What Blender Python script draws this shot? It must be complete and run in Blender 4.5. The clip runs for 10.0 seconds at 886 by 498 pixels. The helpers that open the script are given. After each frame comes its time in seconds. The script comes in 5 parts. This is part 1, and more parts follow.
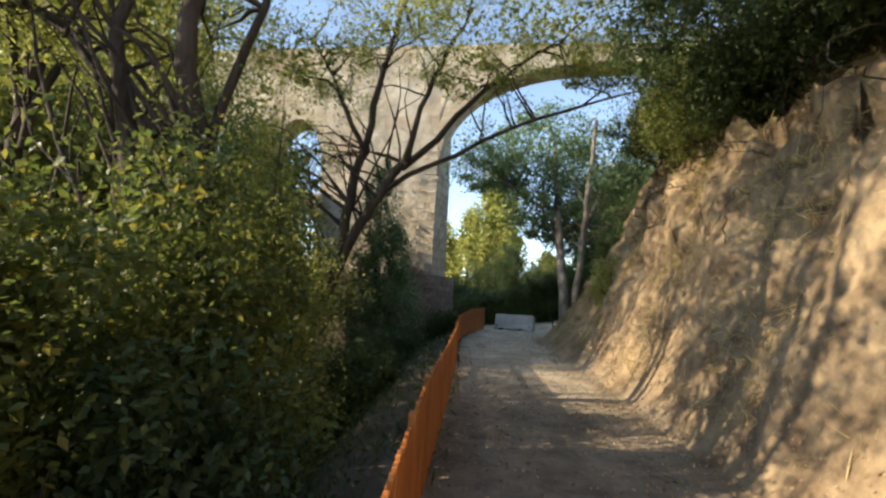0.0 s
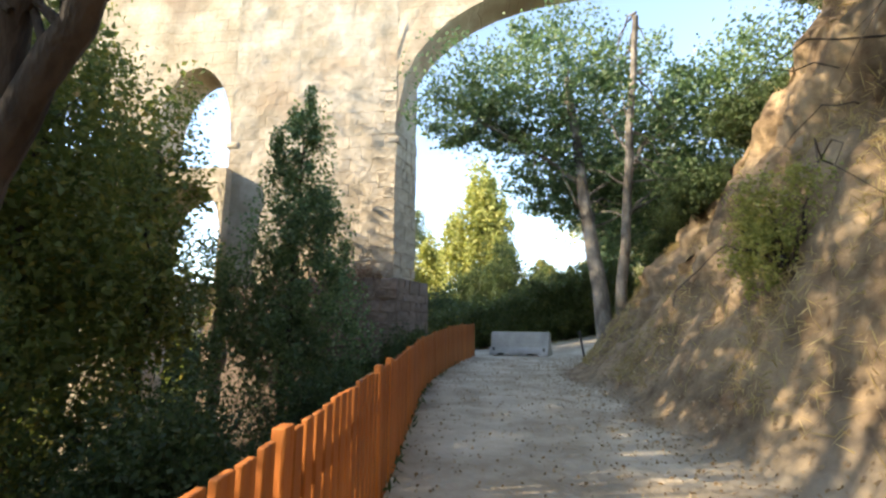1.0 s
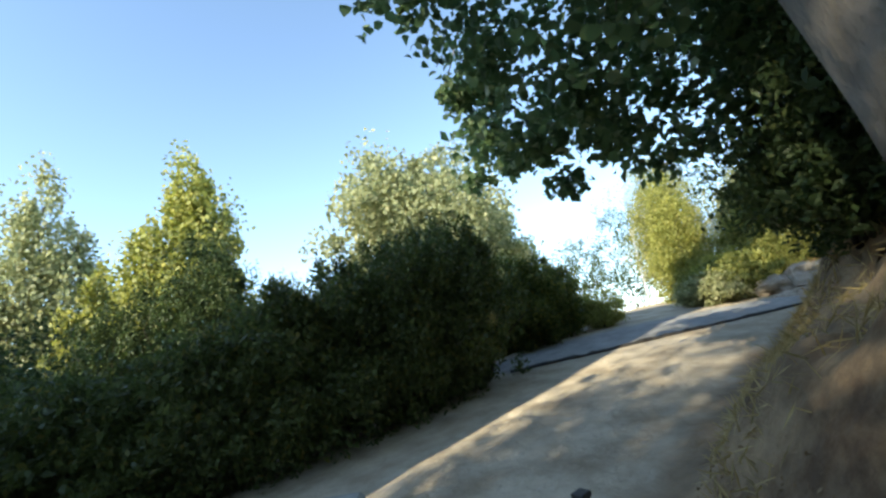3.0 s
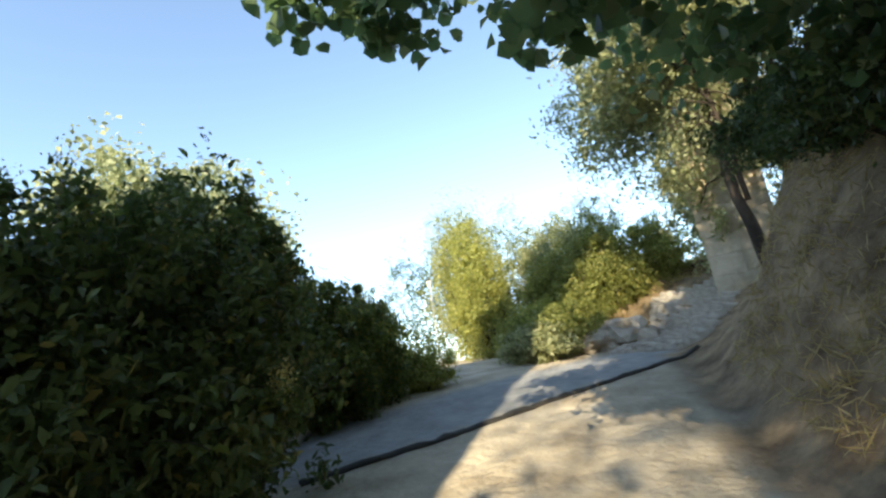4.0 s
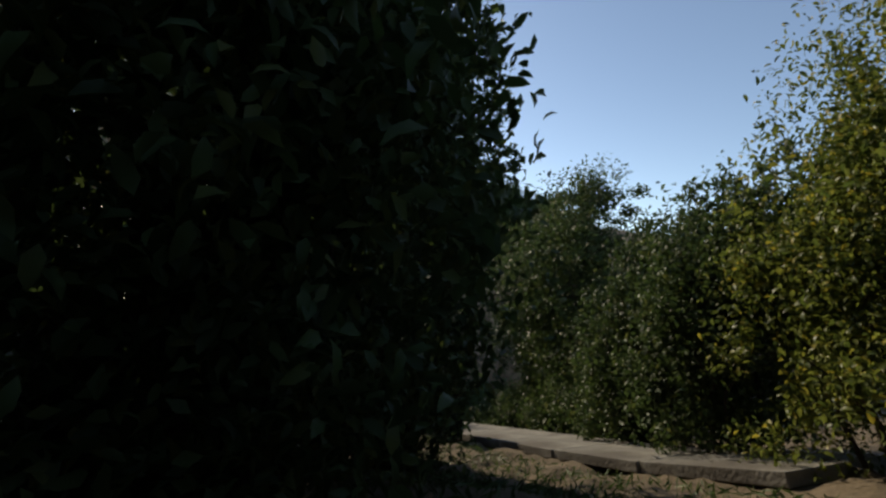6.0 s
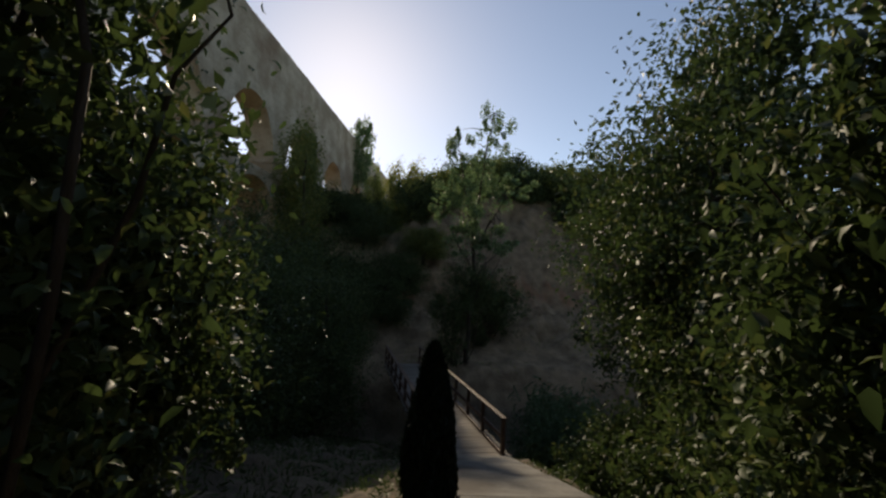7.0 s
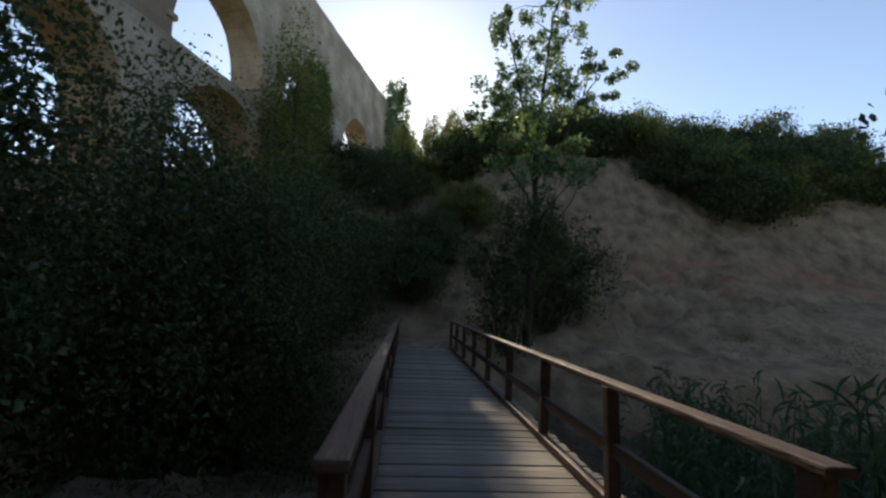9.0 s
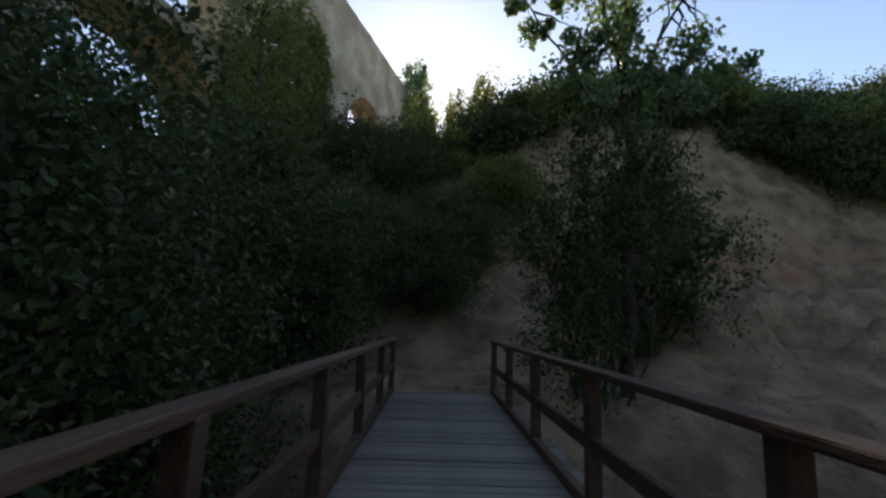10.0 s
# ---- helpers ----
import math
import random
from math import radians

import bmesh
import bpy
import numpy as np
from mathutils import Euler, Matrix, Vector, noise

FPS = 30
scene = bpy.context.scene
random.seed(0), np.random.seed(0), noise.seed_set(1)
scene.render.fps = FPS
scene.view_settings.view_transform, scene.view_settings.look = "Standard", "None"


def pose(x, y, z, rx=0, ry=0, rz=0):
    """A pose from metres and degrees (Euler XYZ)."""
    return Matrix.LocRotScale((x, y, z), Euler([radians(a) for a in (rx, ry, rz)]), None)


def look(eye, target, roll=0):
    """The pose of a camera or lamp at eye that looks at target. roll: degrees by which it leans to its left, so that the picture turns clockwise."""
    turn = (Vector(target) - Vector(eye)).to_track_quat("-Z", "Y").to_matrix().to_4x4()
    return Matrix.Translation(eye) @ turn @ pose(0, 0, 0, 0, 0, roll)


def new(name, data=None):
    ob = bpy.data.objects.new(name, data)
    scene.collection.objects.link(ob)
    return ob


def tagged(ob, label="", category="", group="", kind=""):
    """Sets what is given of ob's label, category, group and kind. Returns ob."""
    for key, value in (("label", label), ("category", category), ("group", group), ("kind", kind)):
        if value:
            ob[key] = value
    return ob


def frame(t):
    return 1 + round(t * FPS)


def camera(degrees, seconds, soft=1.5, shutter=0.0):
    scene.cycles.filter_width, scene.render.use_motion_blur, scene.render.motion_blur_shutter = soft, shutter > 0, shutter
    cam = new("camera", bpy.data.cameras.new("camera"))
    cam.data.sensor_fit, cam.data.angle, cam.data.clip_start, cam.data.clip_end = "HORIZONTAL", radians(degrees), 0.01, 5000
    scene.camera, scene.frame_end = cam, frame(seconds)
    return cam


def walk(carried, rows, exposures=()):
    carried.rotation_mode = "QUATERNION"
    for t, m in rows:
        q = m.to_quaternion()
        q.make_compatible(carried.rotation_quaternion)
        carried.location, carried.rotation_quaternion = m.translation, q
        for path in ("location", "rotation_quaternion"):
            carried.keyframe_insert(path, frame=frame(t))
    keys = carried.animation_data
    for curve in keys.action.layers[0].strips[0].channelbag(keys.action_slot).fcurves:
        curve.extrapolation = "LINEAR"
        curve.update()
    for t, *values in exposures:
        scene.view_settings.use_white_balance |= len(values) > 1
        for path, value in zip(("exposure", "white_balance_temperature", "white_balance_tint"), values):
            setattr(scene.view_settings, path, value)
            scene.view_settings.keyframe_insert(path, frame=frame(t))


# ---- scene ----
cam = camera(88.0, 10.0, soft=2.5)
PATH = [
    (0, (-0.000, 0.000, 3.000), (-0.000, 1.985, 3.243), 3.1),
    (0.5, (0.597, 4.007, 2.933), (0.590, 5.986, 3.217), 1.5),
    (1, (0.834, 8.461, 2.814), (0.888, 10.431, 3.153), 0.3),
    (1.5, (1.164, 12.315, 2.885), (1.331, 14.270, 3.274), -1.6),
    (2, (1.963, 15.975, 3.211), (2.267, 17.911, 3.609), -3.8),
    (2.5, (2.629, 19.502, 3.473), (3.263, 21.352, 3.895), -5.4),
    (3, (3.896, 21.731, 3.484), (4.984, 23.349, 3.927), -8.8),
    (3.2, (4.450, 22.550, 3.550), (5.736, 24.019, 3.986), -9.5),
    (4.3, (7.400, 26.000, 3.780), (9.142, 26.812, 4.331), -9.5),
    (4.5, (8.150, 26.300, 3.760), (9.673, 27.431, 4.395), -5.3),
    (4.7, (9.000, 26.550, 3.820), (10.064, 28.099, 4.504), -0.7),
    (4.9, (9.860, 27.050, 3.930), (10.290, 28.911, 4.525), 0.7),
    (5, (10.280, 27.490, 3.960), (10.357, 29.416, 4.494), 1.1),
    (5.2, (10.900, 28.600, 4.030), (10.375, 30.492, 4.412), 1.7),
    (5.45, (11.150, 30.300, 4.050), (10.071, 31.961, 4.328), 2.0),
    (5.7, (11.050, 32.800, 3.950), (9.507, 34.049, 4.194), 2.4),
    (6, (9.800, 36.800, 3.400), (7.937, 37.515, 3.540), 2.4),
    (6.2, (8.100, 39.000, 2.980), (6.133, 39.347, 3.085), 2.3),
    (6.5, (5.834, 40.637, 2.702), (3.840, 40.750, 2.803), 2.3),
    (7, (4.594, 41.133, 2.019), (2.605, 41.235, 2.200), 2.6),
    (7.5, (3.350, 41.670, 1.600), (1.358, 41.708, 1.780), 4.1),
    (8, (1.127, 41.953, 0.746), (-0.864, 41.965, 0.933), 3.4),
    (8.5, (-1.648, 41.990, 0.090), (-3.637, 41.963, 0.300), 2.5),
    (9, (-4.773, 42.063, -0.429), (-6.754, 41.928, -0.187), 2.4),
    (9.5, (-8.288, 42.025, -0.726), (-10.250, 41.748, -0.452), 2.3),
    (10, (-11.726, 41.571, -0.683), (-13.682, 41.307, -0.357), 1.7),
]

EXPO = [(0.0, 1.75, 7300, 9), (0.5, 2.2, 7200, 9), (1.0, 2.5, 7400, 11), (1.6, 2.35, 7200, 9), (2.0, 1.8, 6800, 5), (2.5, 1.8, 6800, 3), (3.0, 1.85, 6800, 2), (4.5, 1.95, 7400, 5), (5.2, 1.6, 7000, 0), (6.3, 0.15, 7600, 11), (7.5, 0.05, 7800, 12), (8.2, 0.35, 7600, 12), (8.5, 0.7, 7400, 12), (9.0, 0.8, 7300, 11), (10.0, 1.0, 7500, 12)]
walk(cam, [(t, look(eye, target, roll)) for t, eye, target, roll in PATH], EXPO)

# ---- world and sun ----
SUN_YAW, SUN_ELEV = 100.5, 26.0
to_sun = Vector((-math.sin(radians(SUN_YAW)) * math.cos(radians(SUN_ELEV)), math.cos(radians(SUN_YAW)) * math.cos(radians(SUN_ELEV)), math.sin(radians(SUN_ELEV))))
world = bpy.data.worlds.new("sky")
scene.world = world
world.use_nodes = True
wn = world.node_tree
sky = wn.nodes.new("ShaderNodeTexSky")
sky.sky_type = "NISHITA"
sky.sun_disc = False
sky.sun_elevation = radians(SUN_ELEV)
sky.sun_rotation = math.atan2(to_sun.x, to_sun.y)
sky.altitude = 2500
sky.dust_density = 1.2
sky.ozone_density = 0.8
wn.links.new(sky.outputs[0], wn.nodes["Background"].inputs[0])
wn.nodes["Background"].inputs[1].default_value = 0.15
sun_data = bpy.data.lights.new("sun", "SUN")
sun_data.energy, sun_data.angle, sun_data.color = 3.2, radians(0.55), (1.0, 0.9, 0.74)
sun = new("sun", sun_data)
sun.matrix_world = look(tuple(to_sun * 80), (0, 0, 0))


# ---- materials ----
def mat(name, c1, c2, scale=4.0, rough=0.85, bump=0.3, bump_scale=30.0, c3=None, stretch=(1, 1, 1), fine=0.35, patch=0.4, per_object=0.0):
    """A noisy surface: two base colours mixed by broad and fine noise, a third colour in patches, bump from fine noise."""
    m = bpy.data.materials.new(name)
    m.use_nodes = True
    n, l = m.node_tree.nodes, m.node_tree.links
    b = n["Principled BSDF"]
    b.inputs["Roughness"].default_value = rough
    b.inputs["Specular IOR Level"].default_value = 0.25
    co, mp = n.new("ShaderNodeTexCoord"), n.new("ShaderNodeMapping")
    l.new(co.outputs["Object"], mp.inputs[0])
    mp.inputs["Scale"].default_value = stretch
    big, small = n.new("ShaderNodeTexNoise"), n.new("ShaderNodeTexNoise")
    for t, s, d in ((big, scale, 6.0), (small, bump_scale, 8.0)):
        t.inputs["Scale"].default_value, t.inputs["Detail"].default_value = s, d
        l.new(mp.outputs[0], t.inputs["Vector"])
    mixf = n.new("ShaderNodeMath")
    mixf.operation = "MULTIPLY_ADD"
    l.new(small.outputs[0], mixf.inputs[0])
    mixf.inputs[1].default_value = fine
    l.new(big.outputs[0], mixf.inputs[2])
    ramp = n.new("ShaderNodeValToRGB")
    ramp.color_ramp.elements[0].position, ramp.color_ramp.elements[1].position = 0.42 + fine * 0.3, 0.62 + fine * 0.6
    ramp.color_ramp.elements[0].color, ramp.color_ramp.elements[1].color = (*c1, 1), (*c2, 1)
    l.new(mixf.outputs[0], ramp.inputs[0])
    colour = ramp.outputs[0]
    if c3:
        third, mix = n.new("ShaderNodeTexNoise"), n.new("ShaderNodeMixRGB")
        third.inputs["Scale"].default_value, third.inputs["Detail"].default_value = scale * 0.35, 5.0
        l.new(mp.outputs[0], third.inputs["Vector"])
        r2 = n.new("ShaderNodeValToRGB")
        r2.color_ramp.elements[0].position, r2.color_ramp.elements[1].position = 0.62 - patch * 0.3, 0.74 - patch * 0.3
        l.new(third.outputs[0], r2.inputs[0])
        l.new(r2.outputs[0], mix.inputs[0])
        l.new(colour, mix.inputs[1])
        mix.inputs[2].default_value = (*c3, 1)
        colour = mix.outputs[0]
    if per_object:
        info, hsv, mr = n.new("ShaderNodeObjectInfo"), n.new("ShaderNodeHueSaturation"), n.new("ShaderNodeMapRange")
        mr.inputs[3].default_value, mr.inputs[4].default_value = 1 - per_object, 1 + per_object
        l.new(info.outputs["Random"], mr.inputs[0])
        l.new(mr.outputs[0], hsv.inputs["Value"])
        l.new(colour, hsv.inputs["Color"])
        colour = hsv.outputs[0]
    l.new(colour, b.inputs["Base Color"])
    bm_ = n.new("ShaderNodeBump")
    bm_.inputs["Strength"].default_value, bm_.inputs["Distance"].default_value = bump, 0.05
    l.new(small.outputs[0], bm_.inputs["Height"])
    l.new(bm_.outputs[0], b.inputs["Normal"])
    return m


def leaf_mat(name, c1, c2, c3=None, rough=0.5, glow=0.35, amount=0.15):
    """Leaves: colour varies leaf by leaf; part of the light passes through."""
    m = bpy.data.materials.new(name)
    m.use_nodes = True
    n, l = m.node_tree.nodes, m.node_tree.links
    b = n["Principled BSDF"]
    b.inputs["Roughness"].default_value = rough
    b.inputs["Specular IOR Level"].default_value = 0.25
    geo, ramp = n.new("ShaderNodeNewGeometry"), n.new("ShaderNodeValToRGB")
    ramp.color_ramp.elements[0].color, ramp.color_ramp.elements[1].color = (*c1, 1), (*c2, 1)
    ramp.color_ramp.elements[1].position = 1 - amount if c3 else 1.0
    if c3:
        ramp.color_ramp.elements.new(1.0).color = (*c3, 1)
    l.new(geo.outputs["Random Per Island"], ramp.inputs[0])
    l.new(ramp.outputs[0], b.inputs["Base Color"])
    tr, mix, hsv = n.new("ShaderNodeBsdfTranslucent"), n.new("ShaderNodeMixShader"), n.new("ShaderNodeHueSaturation")
    hsv.inputs["Value"].default_value, hsv.inputs["Saturation"].default_value = 1.5, 1.1
    l.new(ramp.outputs[0], hsv.inputs["Color"])
    l.new(hsv.outputs[0], tr.inputs[0])
    mix.inputs[0].default_value = glow
    l.new(b.outputs[0], mix.inputs[1])
    l.new(tr.outputs[0], mix.inputs[2])
    l.new(mix.outputs[0], n["Material Output"].inputs[0])
    return m


M = {
    "soil": mat("soil", (0.06, 0.048, 0.033), (0.15, 0.115, 0.078), 0.9, 0.95, 0.9, 9.0, c3=(0.1, 0.075, 0.048)),
    "stone": mat("ashlar", (0.34, 0.275, 0.195), (0.52, 0.45, 0.345), 0.8, 0.92, 0.7, 7.0, c3=(0.34, 0.25, 0.17), patch=0.25, per_object=0.13),
    "stone_dark": mat("rubble", (0.17, 0.125, 0.098), (0.31, 0.24, 0.19), 0.9, 0.95, 0.9, 6.0, c3=(0.15, 0.11, 0.085), per_object=0.15),
    "ashlar": mat("ashlar_wall", (0.36, 0.29, 0.2), (0.56, 0.48, 0.36), 0.7, 0.92, 0.7, 7.0, c3=(0.3, 0.22, 0.15), patch=0.25),
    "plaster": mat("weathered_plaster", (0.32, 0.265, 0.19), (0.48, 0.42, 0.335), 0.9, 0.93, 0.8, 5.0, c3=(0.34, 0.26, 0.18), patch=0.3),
    "old_concrete": mat("old_concrete", (0.13, 0.125, 0.115), (0.24, 0.23, 0.21), 1.4, 0.95, 0.4, 18.0, c3=(0.1, 0.09, 0.08)),
    "concrete": mat("concrete", (0.3, 0.29, 0.26), (0.45, 0.43, 0.39), 1.4, 0.9, 0.35, 22.0, c3=(0.22, 0.2, 0.18)),
    "fence": mat("painted_timber", (0.3, 0.09, 0.02), (0.46, 0.16, 0.035), 2.5, 0.6, 0.3, 24.0, stretch=(1, 1, 0.12), per_object=0.18),
    "rail": mat("rail_timber", (0.06, 0.032, 0.021), (0.13, 0.075, 0.05), 2.5, 0.6, 0.3, 30.0, stretch=(0.15, 1, 1), per_object=0.15),
    "plank": mat("deck_timber", (0.15, 0.13, 0.11), (0.27, 0.24, 0.205), 2.0, 0.85, 0.4, 20.0, stretch=(1, 0.15, 1), c3=(0.15, 0.13, 0.11), per_object=0.25),
    "bark": mat("bark", (0.034, 0.026, 0.02), (0.085, 0.064, 0.048), 3.0, 0.95, 0.9, 16.0, stretch=(1, 1, 0.3)),
    "poplar_bark": mat("pale_bark", (0.11, 0.096, 0.078), (0.3, 0.265, 0.22), 3.2, 0.9, 1.0, 14.0, c3=(0.055, 0.047, 0.04), stretch=(1, 1, 0.5)),
    "metal": mat("galvanised_steel", (0.4, 0.4, 0.4), (0.55, 0.55, 0.55), 3.0, 0.45, 0.1, 40.0),
    "dark_metal": mat("dark_steel", (0.03, 0.03, 0.03), (0.06, 0.055, 0.05), 3.0, 0.6, 0.2, 40.0),
    "rock": mat("rock", (0.36, 0.31, 0.25), (0.55, 0.49, 0.41), 1.5, 0.9, 0.8, 9.0),
    "lamp_glass": mat("lamp_glass", (0.7, 0.7, 0.68), (0.8, 0.8, 0.78), 2.0, 0.3, 0.0, 10.0),
}
L = {
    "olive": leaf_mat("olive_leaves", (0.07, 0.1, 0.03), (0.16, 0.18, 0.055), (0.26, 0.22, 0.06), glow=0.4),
    # dark evergreen leaves; the low tone also carries shade put into the colour
    "dark": leaf_mat("shade_dark_leaves", (0.033, 0.052, 0.02), (0.07, 0.105, 0.038), (0.12, 0.13, 0.045), rough=0.52, glow=0.26),
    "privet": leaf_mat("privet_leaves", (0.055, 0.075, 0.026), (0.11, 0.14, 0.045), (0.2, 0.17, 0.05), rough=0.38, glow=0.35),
    # lit copy of the privet leaves: sunlight is put into the colour
    "privet_sun": leaf_mat("sun_tinted_privet_leaves", (0.06, 0.085, 0.025), (0.15, 0.17, 0.045), (0.32, 0.27, 0.06), rough=0.4, glow=0.42),
    "poplar": leaf_mat("poplar_leaves", (0.075, 0.125, 0.06), (0.165, 0.235, 0.105), (0.3, 0.34, 0.2), rough=0.42, glow=0.45),
    # brighter, yellower copy of the olive leaves with sunlight put into it
    "sun": leaf_mat("sun_tinted_olive_leaves", (0.12, 0.14, 0.04), (0.27, 0.28, 0.09), (0.38, 0.34, 0.12), glow=0.48),
    "yellow": leaf_mat("yellow_green_leaves", (0.17, 0.19, 0.05), (0.36, 0.36, 0.11), (0.48, 0.44, 0.16), glow=0.4),
    "grey": leaf_mat("grey_green_leaves", (0.17, 0.19, 0.09), (0.36, 0.37, 0.2), (0.48, 0.46, 0.28), glow=0.4),
    "twig": leaf_mat("dry_twigs", (0.24, 0.15, 0.1), (0.42, 0.29, 0.2), (0.5, 0.36, 0.24), rough=0.8, glow=0.1),
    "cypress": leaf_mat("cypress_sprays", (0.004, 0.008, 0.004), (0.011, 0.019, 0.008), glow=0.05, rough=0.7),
    "dry": leaf_mat("dry_grass", (0.3, 0.22, 0.09), (0.5, 0.4, 0.2), (0.2, 0.17, 0.06), rough=0.8, glow=0.2),
    "reed": leaf_mat("reed_leaves", (0.05, 0.09, 0.05), (0.11, 0.17, 0.09), rough=0.5),
    "flower": leaf_mat("flower_buds", (0.3, 0.24, 0.08), (0.5, 0.42, 0.17), rough=0.7),
    "litter": leaf_mat("dead_leaves", (0.18, 0.12, 0.06), (0.34, 0.25, 0.15), (0.45, 0.36, 0.24), rough=0.8, glow=0.1),
}
rng = np.random.default_rng(7)


def coursed(m, width=1.05, height=0.52, depth=0.55):
    """Lays mortar joints over a wall material: courses of blocks in the wall's own plane, darker and sunk at the joints."""
    n, l = m.node_tree.nodes, m.node_tree.links
    co, sep, com, br = n.new("ShaderNodeTexCoord"), n.new("ShaderNodeSeparateXYZ"), n.new("ShaderNodeCombineXYZ"), n.new("ShaderNodeTexBrick")
    wob, add = n.new("ShaderNodeTexNoise"), n.new("ShaderNodeVectorMath")
    wob.inputs["Scale"].default_value = 1.2
    l.new(co.outputs["Object"], sep.inputs[0])
    l.new(sep.outputs[0], com.inputs[0])
    l.new(sep.outputs[2], com.inputs[1])
    l.new(co.outputs["Object"], wob.inputs["Vector"])
    add.operation = "MULTIPLY_ADD"
    l.new(wob.outputs["Color"], add.inputs[0])
    add.inputs[1].default_value = (0.35, 0.22, 0)
    l.new(com.outputs[0], add.inputs[2])
    l.new(add.outputs[0], br.inputs["Vector"])
    br.inputs["Scale"].default_value = 1.0
    br.inputs["Brick Width"].default_value, br.inputs["Row Height"].default_value = width, height
    br.inputs["Mortar Size"].default_value, br.inputs["Mortar Smooth"].default_value = 0.022, 0.6
    br.inputs["Color1"].default_value, br.inputs["Color2"].default_value, br.inputs["Mortar"].default_value = (1, 1, 1, 1), (0.8, 0.79, 0.77, 1), (0.55, 0.52, 0.48, 1)
    b = n["Principled BSDF"]
    old = b.inputs["Base Color"].links[0].from_socket
    mul = n.new("ShaderNodeMixRGB")
    mul.blend_type = "MULTIPLY"
    mul.inputs[0].default_value = depth
    l.new(old, mul.inputs[1])
    l.new(br.outputs["Color"], mul.inputs[2])
    l.new(mul.outputs[0], b.inputs["Base Color"])
    bump, bump0 = n.new("ShaderNodeBump"), b.inputs["Normal"].links[0].from_node
    bump.invert = True
    bump.inputs["Strength"].default_value, bump.inputs["Distance"].default_value = 0.6, 0.05
    l.new(br.outputs["Fac"], bump.inputs["Height"])
    l.new(bump0.outputs[0], bump.inputs["Normal"])
    l.new(bump.outputs[0], b.inputs["Normal"])


coursed(M["ashlar"], depth=0.35)
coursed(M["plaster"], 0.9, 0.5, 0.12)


# ---- helpers ----
def part(name, bm, material, parent, label=""):
    me = bpy.data.meshes.new(name)
    bm.to_mesh(me)
    bm.free()
    me.materials.append(material)
    ob = new(name, me)
    ob.parent = parent
    if label:
        tagged(ob, label)
    return ob


def thing(name, place, label, category, group="", kind="", rz=0.0):
    ob = new(name)
    ob.empty_display_size = 0.2
    ob.matrix_world = pose(*place, 0, 0, rz)
    return tagged(ob, label, category, group, kind)


def raw(name, verts, faces, material, parent=None, smooth=False, label=""):
    """A mesh object from arrays of corners and of faces with equally many corners."""
    verts, faces = np.asarray(verts, np.float32), np.asarray(faces, np.int32)
    me = bpy.data.meshes.new(name)
    k = faces.shape[1]
    me.vertices.add(len(verts))
    me.vertices.foreach_set("co", verts.ravel())
    me.loops.add(faces.size)
    me.loops.foreach_set("vertex_index", faces.ravel())
    me.polygons.add(len(faces))
    me.polygons.foreach_set("loop_start", np.arange(0, faces.size, k, dtype=np.int32))
    me.polygons.foreach_set("loop_total", np.full(len(faces), k, np.int32))
    if smooth:
        me.polygons.foreach_set("use_smooth", np.ones(len(faces), bool))
    me.materials.append(material)
    me.update(calc_edges=True)
    ob = new(name, me)
    ob.parent = parent
    if label:
        tagged(ob, label)
    return ob


def box(size, at=(0, 0, 0), bevel=0.0, jitter=0.0):
    bm = bmesh.new()
    bmesh.ops.create_cube(bm, size=1.0, matrix=Matrix.Translation(at) @ Matrix.Diagonal((*size, 1)))
    if bevel:
        bmesh.ops.bevel(bm, geom=bm.edges[:], offset=bevel, segments=2, affect="EDGES", profile=0.6)
    for v in bm.verts if jitter else ():
        v.co += Vector(rng.uniform(-jitter, jitter, 3))
    return bm


def leaf_cloud(centres, size, droop=0.3, slim=0.45, axis=None, spread=1.0, fine=False):
    """Corners and faces of folded leaves, one at each centre; fine ones are rounded and bend down at the tip."""
    n = len(centres)
    l = size * rng.uniform(0.6, 1.25, n)[:, None]
    a = rng.normal(size=(n, 3))
    if axis is not None:
        a = a * spread + np.asarray(axis)
    a[:, 2] -= droop
    a /= np.linalg.norm(a, axis=1)[:, None]
    b = np.cross(a, rng.normal(size=(n, 3)) + (0, 0, 1.2 if fine else 0.4))
    b /= np.linalg.norm(b, axis=1)[:, None] + 1e-9
    c = np.cross(b, a)
    c = np.where(c[:, 2:] < 0, -c, c)
    w = slim * l
    i = np.arange(n)[:, None]
    if not fine:
        mid = centres - a * l * 0.06
        v = np.stack([centres - a * l * 0.5, mid + b * w * 0.5 + c * w * 0.18, centres + a * l * 0.5, mid - b * w * 0.5 + c * w * 0.18], 1).reshape(-1, 3)
        return v, np.concatenate([i * 4 + [0, 1, 2], i * 4 + [0, 2, 3]], 1).reshape(-1, 3)
    base, mid, tip = centres - a * l * 0.5, centres + c * l * 0.1, centres + a * l * 0.47 - c * l * 0.16
    lo, hi = centres - a * l * 0.2 + c * l * 0.14, centres + a * l * 0.2 + c * l * 0.08
    v = np.stack([base, lo + b * w * 0.46, hi + b * w * 0.38, tip, hi - b * w * 0.38, lo - b * w * 0.46, mid], 1).reshape(-1, 3)
    return v, np.concatenate([i * 7 + [6, 0, 1], i * 7 + [6, 1, 2], i * 7 + [6, 2, 3], i * 7 + [6, 3, 4], i * 7 + [6, 4, 5], i * 7 + [6, 5, 0]], 1).reshape(-1, 3)


